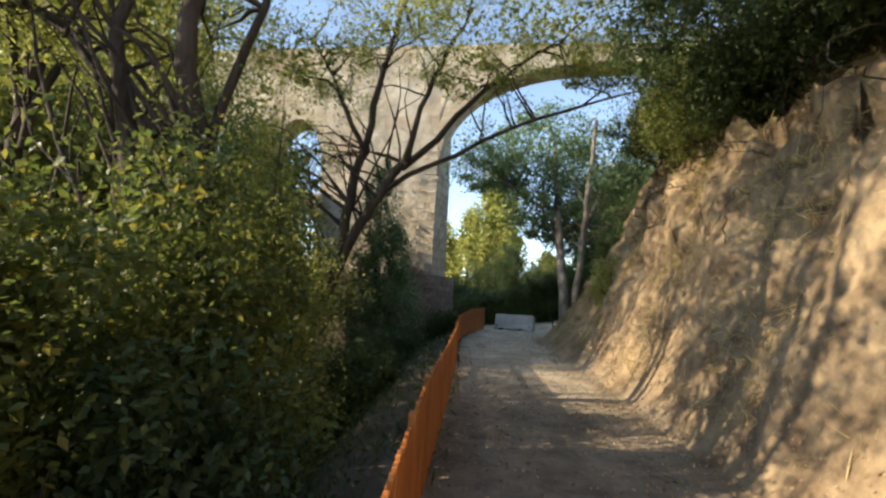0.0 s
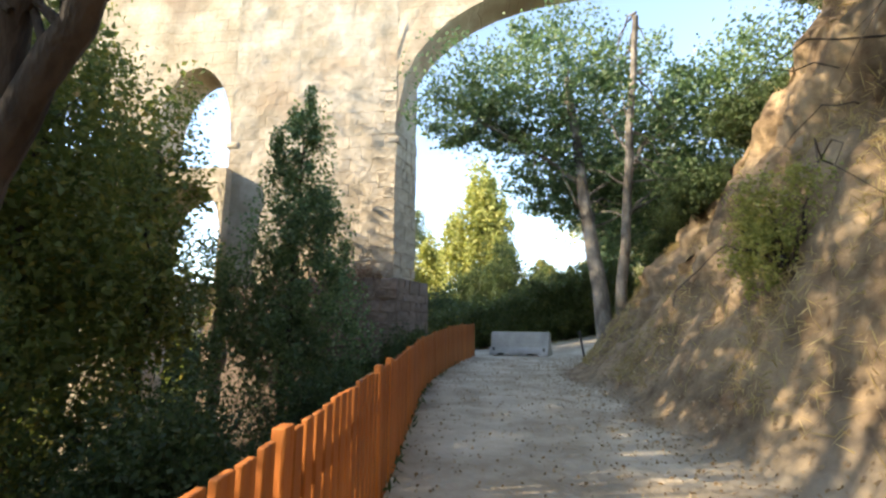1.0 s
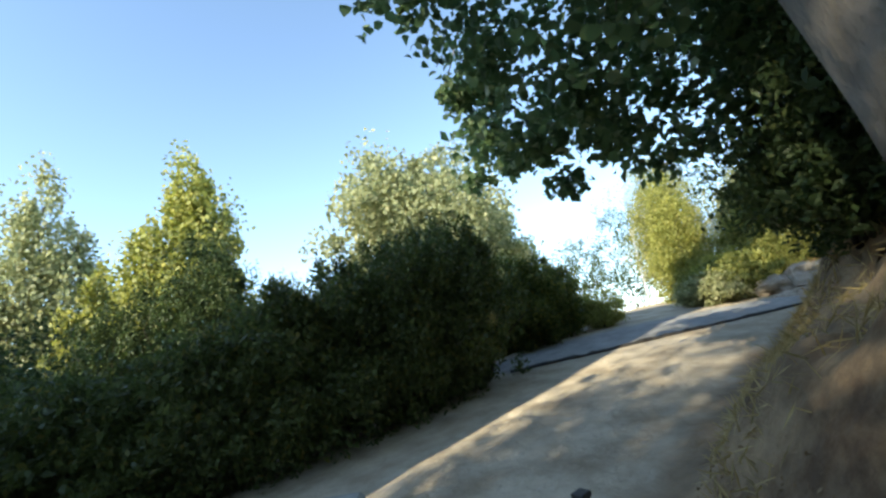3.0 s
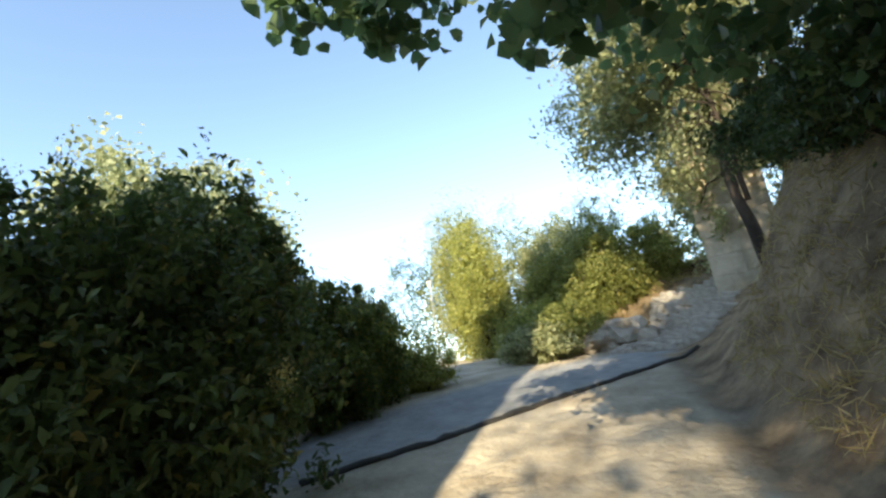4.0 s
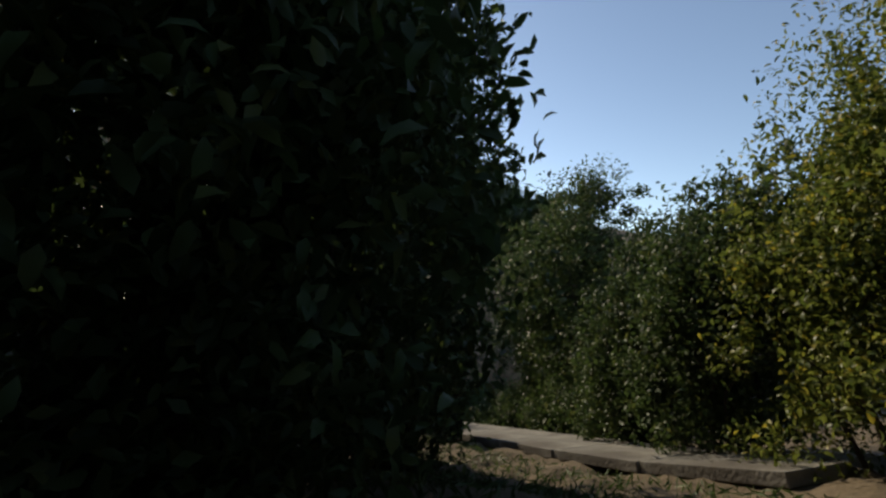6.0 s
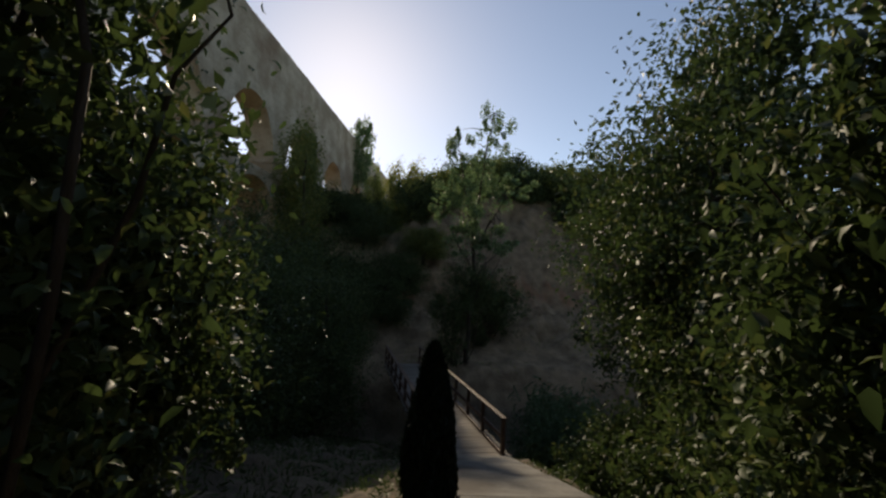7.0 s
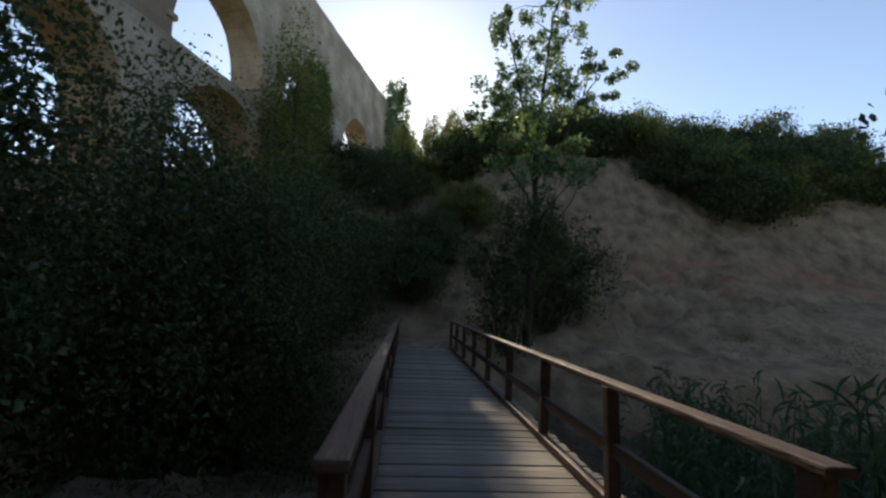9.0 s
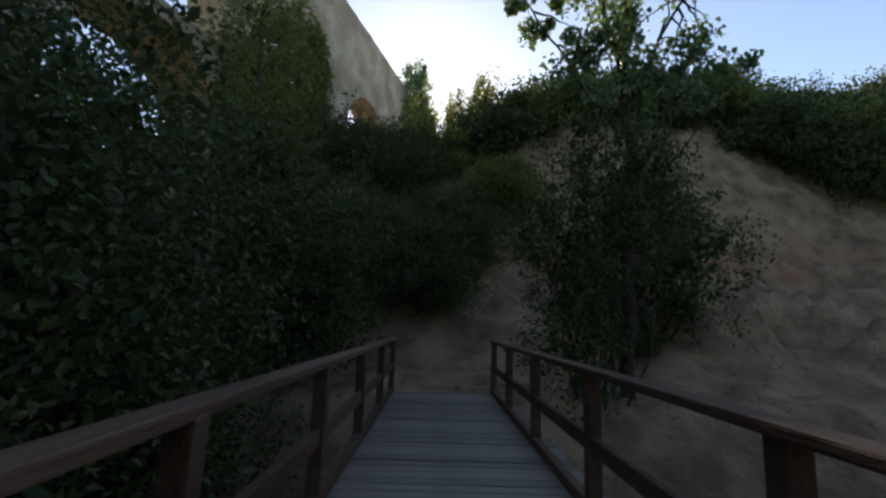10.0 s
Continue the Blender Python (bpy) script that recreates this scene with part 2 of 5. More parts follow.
def clumped(n, blobs, sigma=0.22, shell=0.55, clumps=60):
    """Points in clumps over ellipsoids (x, y, z, rx, ry, rz); more of them towards the skin."""
    blobs = np.asarray(blobs, float)
    share = (blobs[:, 3] * blobs[:, 4] + blobs[:, 4] * blobs[:, 5] + blobs[:, 3] * blobs[:, 5])
    share = share / share.sum()
    out = []
    for blob, s in zip(blobs, share):
        k = max(4, int(clumps * s))
        d = rng.normal(size=(k, 3))
        d /= np.linalg.norm(d, axis=1)[:, None]
        r = (shell + (1.12 - shell) * rng.random(k) ** 0.7)[:, None]
        heart = d * r * rng.uniform(0.8, 1.2, (k, 1))
        m = int(n * s)
        pick = rng.integers(0, k, m)
        big = rng.uniform(0.5, 1.6, k)[pick][:, None]
        loose = rng.normal(size=(m, 3))
        loose *= (rng.random((m, 1)) ** 0.5) * 1.7 / np.linalg.norm(loose, axis=1)[:, None]
        out.append(blob[:3] + (heart[pick] + loose * sigma * big) * blob[3:])
    return np.concatenate(out)


def tube(points, radii, sides=7, wob=0.05):
    """Corners and faces of a tapered limb along points."""
    pts = np.asarray(points, float)
    v, f = [], []
    for i, p in enumerate(pts):
        d = pts[min(i + 1, len(pts) - 1)] - pts[max(i - 1, 0)]
        d /= np.linalg.norm(d) + 1e-9
        a = np.cross(d, (0.3, 0.9, 0.2))
        a /= np.linalg.norm(a)
        b = np.cross(d, a)
        for k in range(sides):
            t = 2 * math.pi * k / sides
            v.append(p + (a * math.cos(t) + b * math.sin(t)) * radii[i] * (1 + wob * rng.normal()))
    for i in range(len(pts) - 1):
        for k in range(sides):
            f.append([i * sides + k, i * sides + (k + 1) % sides, (i + 1) * sides + (k + 1) % sides, (i + 1) * sides + k])
    return v, f


def limb(start, end, r0, r1, bend=0.12, n=9, sides=7):
    a, b = np.asarray(start, float), np.asarray(end, float)
    t = np.linspace(0, 1, n)[:, None]
    size = np.linalg.norm(b - a)
    off = np.cumsum(rng.normal(size=(n, 3)) * size * bend / n, 0)
    off -= off[-1] * t
    sag = np.sin(t * math.pi) * np.array([0, 0, size * bend * 0.4])
    return tube(a + (b - a) * t + off + sag, np.linspace(r0, r1, n), sides), (a + (b - a) * t + off + sag)


def joined(pieces):
    v, f, base = [], [], 0
    for pv, pf in pieces:
        v.append(np.asarray(pv)), f.append(np.asarray(pf) + base)
        base += len(pv)
    return np.concatenate(v), np.concatenate(f)


def tree(name, place, label, stems, blobs, leaf, bark, n_leaves, size, clumps=120, twigs=30, category="tree", slim=0.55, sigma=0.2, shell=0.45, group="", droop=0.3, fine=False, inside=0.25, twig=0.026, bend=0.12):
    """A tree: stems are (start, end, r0, r1) from its foot; the crown fills the ellipsoids."""
    ob = thing(name, place, label, category, group)
    pieces, lines = [], []
    for s, e, r0, r1 in stems:
        t, line = limb(s, e, r0, r1, bend, n=12, sides=9)
        raw("limb" if lines else "trunk", *t, bark, ob, True)
        lines.append(line)
    pts = clumped(n_leaves, blobs, sigma, shell, clumps)
    for k in range(twigs):
        line = lines[rng.integers(len(lines))]
        start = line[rng.integers(len(line) // 3, len(line))]
        near = pts[rng.integers(0, len(pts), 25)]
        end = near[np.argmin(np.linalg.norm(near - start, axis=1))]
        t, _ = limb(start, end, twig * (1 + 0.15 * np.linalg.norm(end - start)), 0.005, 0.2, 7, 5)
        pieces.append(t)
    v, f = joined(pieces)
    tagged(raw("twig", v, f, bark, ob, True), kind="stuff")
    inner = np.asarray(blobs, float) * (1, 1, 1, 0.72, 0.72, 0.72)
    pieces = [leaf_cloud(pts, size, slim=slim, droop=droop, fine=fine), leaf_cloud(clumped(int(n_leaves * inside), inner, sigma, 0.2, clumps), size * 1.6, slim=0.6)]
    v, f = joined(pieces)
    raw("crown", v, f, leaf, ob)
    return ob


def bush(name, place, label, blobs, leaf, n_leaves, size, clumps=80, slim=0.5, sigma=0.25, shell=0.5, stems=10, category="bush", group="", bark=None, flowers=0, fine=False):
    ob = thing(name, place, label, category, group)
    pts = clumped(n_leaves, blobs, sigma, shell, clumps)
    pieces = []
    for k in range(stems):
        end = pts[rng.integers(len(pts))]
        t, _ = limb((end[0] * 0.15, end[1] * 0.15, -0.1), end, 0.03, 0.006, 0.25, 7, 5)
        pieces.append(t)
    v, f = joined(pieces)
    tagged(raw("stem", v, f, bark or M["bark"], ob, True), kind="stuff")
    inner = np.asarray(blobs, float) * (1, 1, 1, 0.8, 0.8, 0.8)
    v, f = joined([leaf_cloud(pts, size, slim=slim, fine=fine), leaf_cloud(clumped(int(n_leaves * (0.7 if fine else 0.4)), inner, sigma, 0.3, clumps), size * (1.15 if fine else 1.5), slim=0.55)])
    raw("foliage", v, f, leaf, ob)
    if flowers:
        top = pts[np.argsort(-pts[:, 2] + rng.normal(size=len(pts)) * 0.6)[:flowers]]
        fp = (top[:, None] + rng.normal(size=(len(top), 40, 3)) * (0.05, 0.05, 0.09) + (0, 0, 0.1)).reshape(-1, 3)
        v, f = leaf_cloud(fp, 0.03, slim=0.7)
        tagged(raw("flower_panicle", v, f, L["flower"], ob, label="pale yellow bud clusters"), kind="stuff")
    return ob


# ---- the lie of the land ----
BANK = np.array([(2.3, -30), (2.6, 0), (3.0, 5), (3.5, 9), (3.75, 13.5), (4.1, 18.5), (4.6, 21), (5.7, 23.1), (7.2, 24.2), (10.6, 25.0), (16, 25.75), (21.5, 26.6), (25.5, 32.5), (34, 37), (46, 40)], float)
EDGE = np.array([(-1.5, -30), (-0.8, 0), (-0.1, 10), (0.2, 17), (0.8, 21), (1.7, 25.3), (1.5, 28), (3.0, 32), (6.0, 36), (8.0, 40), (9.5, 47), (10, 80)], float)


def side_of(line, x, y):
    """Signed distance from a line of points: positive to its right."""
    best, sign = np.full(x.shape, 1e9), np.ones(x.shape)
    for (ax, ay), (bx, by) in zip(line[:-1], line[1:]):
        dx, dy = bx - ax, by - ay
        t = np.clip(((x - ax) * dx + (y - ay) * dy) / (dx * dx + dy * dy), 0, 1)
        ex, ey = x - ax - t * dx, y - ay - t * dy
        d = np.hypot(ex, ey)
        s = np.where(ex * dy - ey * dx > 0, 1.0, -1.0)
        sign = np.where(d < best - 1e-6, s, sign)
        best = np.minimum(best, d)
    return best * sign


def smooth(a, b, x):
    t = np.clip((x - a) / (b - a), 0, 1)
    return t * t * (3 - 2 * t)


def waves(x, y, scale, seed=0.0):
    return sum(np.sin(x * scale * k * math.cos(k * 1.7 + seed) + y * scale * k * math.sin(k * 1.7 + seed) + k * 2.1 + seed) / k for k in (1.0, 1.9, 3.1, 4.7)) / 2.2


def land(x, y):
    x, y = np.asarray(x, float), np.asarray(y, float)
    up = np.clip((x - 4) * 0.84 + (y - 25) * 0.54, 0, 60)
    down = smooth(-3, 6, y - 31 - 0.5 * (x - 9))
    climb = np.interp(up, (0, 1.5, 11, 16, 26, 60), (0, 0.12, 1.62, 2.05, 2.6, 3.4))
    plateau = 1.3 + 0.021 * np.clip(y, -30, 25) + climb * (1 - down) * smooth(20, 27, y + 0.3 * x)
    d = side_of(BANK, x, y)
    dd = np.clip(d + 0.35 * waves(x, y, 0.9, 1.0) * smooth(0, 1.5, d), 0, 60)
    low = smooth(13.5, 18.5, y) * (1 - smooth(10, 14, x))
    bank = (8.6 - 2.6 * low) * (1 - np.exp(-(dd / (2.55 + 0.85 * smooth(13.5, 18.5, y) - 0.7 * smooth(20, 24, y) * (1 - smooth(9, 12, x)) + 0.6 * smooth(14, 19, x))) ** 1.5)) + 0.05 * dd
    bank = bank * (1 - 0.68 * smooth(12, 19, x + 0.2 * (y - 24)))
    e = side_of(EDGE, x, y)
    w = np.clip(-e, 0, 80)
    steep = 0.85 - 0.53 * smooth(28, 38, y)
    valley = np.maximum(-steep * w * smooth(-0.2, 2.0, w), -7.0)
    z = plateau + bank + valley
    z = np.maximum(z, -5.0 + 0.25 * waves(x, y, 0.5))
    # the approach to the bridge and the far side of the ravine
    near = 1 - smooth(1.4, 3.0, np.abs(y - 42.2 + 0.05 * x))
    ramp = np.interp(x, (-9, -6.6, 4, 9), (-2.6, -1.98, 0.6, 2.2))
    z = z + (ramp - z) * near * smooth(-8.0, -6.6, x) * (1 - smooth(7, 10, x))
    west = -2.0 + 2.2 * smooth(22, 29, -x) + (8.0 + 3.8 * smooth(38, 46, y)) * smooth(27.5, 39, -(x + 0.16 * (y - 44) - 1.2 * waves(x, y, 0.25, 2.0))) + 3 * smooth(40, 70, -x)
    west = west + 0.5 * waves(x, y, 0.7, 4.0) * smooth(23, 28, -x)
    z = z + (west - z) * smooth(17.5, 21.5, -x)
    far = smooth(60, 300, np.hypot(x, y - 30))
    return z * (1 - far) + 4 * far


def at(x, y, dz=0.0):
    return (x, y, float(land(np.array([x]), np.array([y]))[0]) + dz)


def axis_steps(lo, hi, fine, a, b, finest, out=1500.0):
    mid = np.concatenate([np.arange(lo, a, fine), np.arange(a, b, finest), np.arange(b, hi + fine / 2, fine)])
    far = np.cumsum(fine * 1.25 ** np.arange(1, 36))
    far = far[far < out]
    return np.concatenate([lo - far[::-1], mid, hi + far])


gx, gy = axis_steps(-45, 32, 0.32, 2.0, 14.0, 0.09), axis_steps(-8, 52, 0.32, -1.0, 27.0, 0.13)
X, Y = np.meshgrid(gx, gy, indexing="ij")
Z = land(X, Y)
D_bank, D_edge = side_of(BANK, X, Y), side_of(EDGE, X, Y)
rough_at = smooth(0.2, 1.2, D_bank) * 0.16 + smooth(0.3, 2.0, -D_edge) * 0.14 + 0.012
fine_noise = np.array([noise.fractal((float(a), float(b), 0.0), 1.0, 2.0, 5) for a, b in zip((X * 1.1).ravel(), (Y * 1.1).ravel())]).reshape(X.shape)
inside = (np.abs(X + 6) < 42) & (np.abs(Y - 22) < 36)
ridged = np.array([noise.ridged_multi_fractal((float(a), float(b), float(c)), 0.8, 2.1, 5, 1.0, 2.0) for a, b, c in zip((X * 0.55).ravel(), (Y * 0.42).ravel(), (Z * 0.5).ravel())]).reshape(X.shape)
on_bank = smooth(0.5, 2.0, D_bank) * (1 - smooth(9.5, 12, X))
Z = Z + (fine_noise * rough_at * 1.6 + (ridged - 1.2) * ((0.95 - 0.45 * smooth(12, 15, Y)) * on_bank + 1.0 * smooth(23, 27, -X) * smooth(37, 40, Y))) * inside
# crumbling ledges of the cut bank
lumps = np.array([noise.fractal((float(a), float(b), float(c)), 0.9, 2.1, 4) for a, b, c in zip((X * 0.8).ravel(), (Y * 0.8).ravel(), (Z * 1.3).ravel())]).reshape(X.shape)
shove = 0.55 * lumps * on_bank * inside
nx, ny = X.shape
idx = np.arange(nx * ny).reshape(nx, ny)
quads = np.stack([idx[:-1, :-1], idx[1:, :-1], idx[1:, 1:], idx[:-1, 1:]], -1).reshape(-1, 4)
ground = raw("ground", np.stack([X + shove, Y + 0.5 * shove, Z], -1).reshape(-1, 3), quads, M["soil"], smooth=True)
tagged(ground, "dry earth ground of a wooded ravine with a gravel track", "ground", kind="structure")
WX = 0.3 * waves(X, Y, 1.3) + 0.25 * fine_noise
on_path = smooth(0.35, -0.35, D_bank + WX) * smooth(0.1, 0.6, D_edge + WX) * (X < 45) * np.maximum(Y < 31, X > 9)
bank_part = smooth(-0.3, 0.3, D_bank + WX) * (X < 40) * (Y < 60)
cliff_part = smooth(18.5, 20.5, -X) * (X > -60)
TARMAC = np.array([(9.0, 30.4), (11.6, 28.5), (13.2, 27.6), (14.9, 26.6), (17.5, 24.9)], float)
across = -side_of(TARMAC, X, Y) + 0.25 * WX
tarmac = smooth(0.0, 0.12, across) * (1 - smooth(2.2, 2.6, across + 0.5 * WX)) * smooth(9.8, 10.6, X) * (1 - smooth(18.5, 19.5, X)) * smooth(0.6, -0.1, D_bank)
red_part = cliff_part * smooth(0.9, 1.6, Z + 0.5 * waves(X, Y, 0.5, 6.0)) * (1 - smooth(2.6, 3.4, Z + 0.7 * waves(X, Y, 0.4, 2.0))) * smooth(0.0, 0.5, fine_noise + 0.3)
# leaf litter on the near track, darkened further to carry the trees' shade
shaded_litter_part = 0.85 * (1 - smooth(6.0, 13.0, Y + 3.0 * WX)) * on_path * (Y > -20)
for name, values in (("red_part", red_part), ("shaded_litter_part", shaded_litter_part), ("tarmac_part", tarmac), ("track_part", on_path), ("bank_part", bank_part), ("cliff_part", cliff_part)):
    ground.data.attributes.new(name, "FLOAT", "POINT").data.foreach_set("value", np.asarray(values, np.float32).ravel())


def ground_z(x, y):
    """Height of the finished ground surface."""
    i, j = np.clip(np.searchsorted(gx, x) - 1, 0, nx - 2), np.clip(np.searchsorted(gy, y) - 1, 0, ny - 2)
    a, b = (x - gx[i]) / (gx[i + 1] - gx[i]), (y - gy[j]) / (gy[j + 1] - gy[j])
    return ((Z[i, j] * (1 - a) + Z[i + 1, j] * a) * (1 - b) + (Z[i, j + 1] * (1 - a) + Z[i + 1, j + 1] * a) * b)


def ground_layer(attribute, dark, light, scale):
    """Lays another earth over the ground where the attribute says so."""
    n, l = M["soil"].node_tree.nodes, M["soil"].node_tree.links
    base = n["Principled BSDF"].inputs["Base Color"]
    old = base.links[0].from_socket
    at_, tex, ramp, mix, co = n.new("ShaderNodeAttribute"), n.new("ShaderNodeTexNoise"), n.new("ShaderNodeValToRGB"), n.new("ShaderNodeMixRGB"), n.new("ShaderNodeTexCoord")
    at_.attribute_name = attribute
    tex.inputs["Scale"].default_value, tex.inputs["Detail"].default_value, tex.inputs["Roughness"].default_value = scale, 9.0, 0.66
    l.new(co.outputs["Object"], tex.inputs["Vector"])
    ramp.color_ramp.elements[0].position, ramp.color_ramp.elements[1].position = 0.34, 0.66
    ramp.color_ramp.elements[0].color, ramp.color_ramp.elements[1].color = (*dark, 1), (*light, 1)
    l.new(tex.outputs[0], ramp.inputs[0])
    l.new(at_.outputs["Fac"], mix.inputs[0])
    l.new(old, mix.inputs[1])
    l.new(ramp.outputs[0], mix.inputs[2])
    l.new(mix.outputs[0], base)


ground_layer("track_part", (0.3, 0.24, 0.165), (0.56, 0.48, 0.36), 1.1)
ground_layer("tarmac_part", (0.24, 0.235, 0.225), (0.36, 0.35, 0.33), 2.6)
ground_layer("bank_part", (0.1, 0.065, 0.038), (0.36, 0.26, 0.155), 1.7)
ground_layer("cliff_part", (0.13, 0.09, 0.056), (0.34, 0.245, 0.155), 0.9)
ground_layer("red_part", (0.17, 0.085, 0.05), (0.33, 0.19, 0.115), 1.3)
# brown litter colour with shade put into it
ground_layer("shaded_litter_part", (0.07, 0.05, 0.033), (0.25, 0.185, 0.125), 2.4)


# ---- the aqueduct ----
ORIGIN, ALONG = Vector((-0.6, 25.75, 0)), Vector((-0.9915, 0.13, 0))
AQ = thing("aqueduct", (0, 0, 0), "tall two-tier Roman aqueduct of weathered golden limestone", "aqueduct", kind="structure")
ACROSS = Vector((0.13, 0.9915, 0))
IMPOST, CROWN, TOP, LEDGE, LOW_CROWN = 10.3, 13.9, 18.4, 9.1, 8.5


def uvz(u, v, z):
    return ORIGIN + ALONG * u + ACROSS * v + Vector((0, 0, z))


def masonry(name, columns, v0, v1, material, rows=10, skew=0.0):
    """A wall between two faces, from columns (u, low z, high z); its faces are worn."""
    v, f = [], []
    n = len(columns)
    for face, vv in ((0, v0), (1, v1)):
        for c, (u, lo, hi) in enumerate(columns):
            u = u + (skew if face and c == 0 else 0.0)
            for r in range(rows + 1):
                z = lo + (hi - lo) * r / rows
                p = uvz(u, vv, z)
                k = noise.fractal(p * 0.9, 1.0, 2.0, 3) * 0.05 + noise.fractal(p * 3.6, 1.0, 2.0, 2) * 0.018
                v.append(p + ACROSS * (k if face else -k) + ALONG * noise.noise(p * 1.3) * 0.04)
    s = (rows + 1)
    g = lambda face, c, r: face * n * s + c * s + r
    for c in range(n - 1):
        for r in range(rows):
            f.append([g(0, c, r), g(0, c, r + 1), g(0, c + 1, r + 1), g(0, c + 1, r)])
            f.append([g(1, c, r), g(1, c + 1, r), g(1, c + 1, r + 1), g(1, c, r + 1)])
        f.append([g(0, c, rows), g(1, c, rows), g(1, c + 1, rows), g(0, c + 1, rows)])
        f.append([g(0, c, 0), g(0, c + 1, 0), g(1, c + 1, 0), g(1, c, 0)])
    for c in (0, n - 1):
        for r in range(rows):
            f.append([g(0, c, r), g(1, c, r), g(1, c, r + 1), g(0, c, r + 1)])
    ob = raw(name, [tuple(p) for p in v], f, material, AQ, True)
    ob.data.set_sharp_from_angle(angle=radians(42))
    return ob


def spandrel(u0, u1, zs, rise, top, v0, v1, power=2.0):
    c, a = (u0 + u1) / 2, (u1 - u0) / 2
    us = c - a * np.cos(np.linspace(0, math.pi, 25))
    us = [us[0]] + [u for u in us[1:-1] if min(u - u0, u1 - u) > 0.12] + [us[-1]]
    cols = [(u, zs + rise * max(0.0, 1 - abs((u - c) / a) ** power) ** (1 / power), top) for u in us]
    return masonry("arch", cols, v0, v1, M["ashlar"], 18)


def pier(u0, u1, low, top, v0, v1, material=None, name="pier", skew=0.0, step=0.45):
    n = max(3, int((u1 - u0) / step))
    return masonry(name, [(u, low, top) for u in np.linspace(u0, u1, n)], v0, v1, material or M["ashlar"], max(6, int((top - low) / step)), skew)


def moulding(u0, u1, z, v0, v1):
    bm = box((u1 - u0, v1 - v0, 0.26), bevel=0.06)
    ob = part("impost", bm, M["stone"], AQ)
    ob.matrix_world = Matrix.Translation(uvz((u0 + u1) / 2, (v0 + v1) / 2, z)) @ Matrix.Rotation(math.atan2(ALONG.y, ALONG.x), 4, "Z")
    return ob


T = 1.75
upper = [(6.95, 10.4, 3.5)] + [(12.45 + 7.95 * k, 18.35 + 7.95 * k, 3.5) for k in range(6)]
spandrel(-21.0, 0.0, IMPOST, 6.95, TOP, 0, T, 2.5)
pier(-24, -21.0, 0, TOP, 0, T)
edge_u = 0.0
for u0, u1, rise in upper:
    spandrel(u0, u1, IMPOST, rise, TOP, 0, T)
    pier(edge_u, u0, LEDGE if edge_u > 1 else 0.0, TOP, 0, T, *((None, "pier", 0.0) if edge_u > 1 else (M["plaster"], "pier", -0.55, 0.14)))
    moulding(edge_u - 0.16, edge_u + 0.35, IMPOST - 0.1, -0.05, T + 0.12)
    moulding(u0 - 0.35, u0 + 0.16, IMPOST - 0.1, -0.05, T + 0.12)
    edge_u = u1
pier(edge_u, edge_u + 40, LEDGE, TOP, 0, T)
# lower tier, thicker than the upper one
low_edge = 6.75
for u0, u1, rise in upper[:5]:
    m, a = (u0 + u1) / 2, (u1 - u0) / 2 + 0.1
    spandrel(m - a, m + a, LOW_CROWN - min(a, 3.0), min(a, 3.0), LEDGE, -0.45, T + 0.45)
    pier(low_edge, m - a, -7, LEDGE, -0.45, T + 0.45)
    low_edge = m + a
pier(low_edge, low_edge + 50, -7, LEDGE, -0.45, T + 0.45)
# rough footing of the pier beside the track
pier(-0.25, 7.2, -4.0, 4.35, -0.3, T + 0.45, M["stone_dark"], "footing", -0.8, 0.2)
# ---- along the track ----
FENCE = [(-0.45, -6), (-0.08, 4), (0.24, 8.2), (0.5, 12.3), (0.7, 17), (0.95, 19.1), (1.4, 21.3), (1.82, 23), (2.43, 25.1)]


def fence():
    ob = thing("slatted_fence", at(1.0, 15), "orange-brown painted timber slat fence beside a gravel track", "fence")
    slat = None
    for (ax, ay), (bx, by) in zip(FENCE[:-1], FENCE[1:]):
        a, b = Vector((ax, ay, 0)), Vector((bx, by, 0))
        size = (b - a).length
        turn = math.atan2(by - ay, bx - ax)
        n = int(size / 0.125)
        for k in range(n):
            p = a.lerp(b, (k + 0.5) / n)
            if p.y < -1.0:
                continue
            z = at(p.x, p.y)[2]
            post = k % 14 == 0
            tall = 1 + 0.17 * float(smooth(17, 23, np.array(p.y)))
            if slat is None:
                slat = part("slat", box((0.086, 0.026, 0.95), bevel=0.006), M["fence"], ob)
                piece = slat
            else:
                piece = new("slat", slat.data)
                piece.parent = ob
            if post:
                piece.name = "post"
            s = 1.9 if post else 1.0
            piece.matrix_world = Matrix.Translation((p.x, p.y, z + (0.49 + rng.uniform(-0.015, 0.015)) * tall + (0.03 if post else 0))) @ Matrix.Rotation(turn + rng.normal() * 0.02, 4, "Z") @ Matrix.Rotation(rng.normal() * 0.012, 4, "Y") @ Matrix.Diagonal((1, s, tall, 1))
        for h in (0.25, 0.76):
            za, zb = at(ax, ay)[2] + h, at(bx, by)[2] + h
            bar = part("cross_rail", box((size, 0.05, 0.07), bevel=0.01), M["fence"], ob)
            bar.matrix_world = Matrix.Translation(((ax + bx) / 2, (ay + by) / 2, (za + zb) / 2)) @ Matrix.Rotation(turn, 4, "Z") @ Matrix.Rotation(-math.atan2(zb - za, size), 4, "Y") @ Matrix.Translation((0, 0.045, 0))
    return ob


fence()


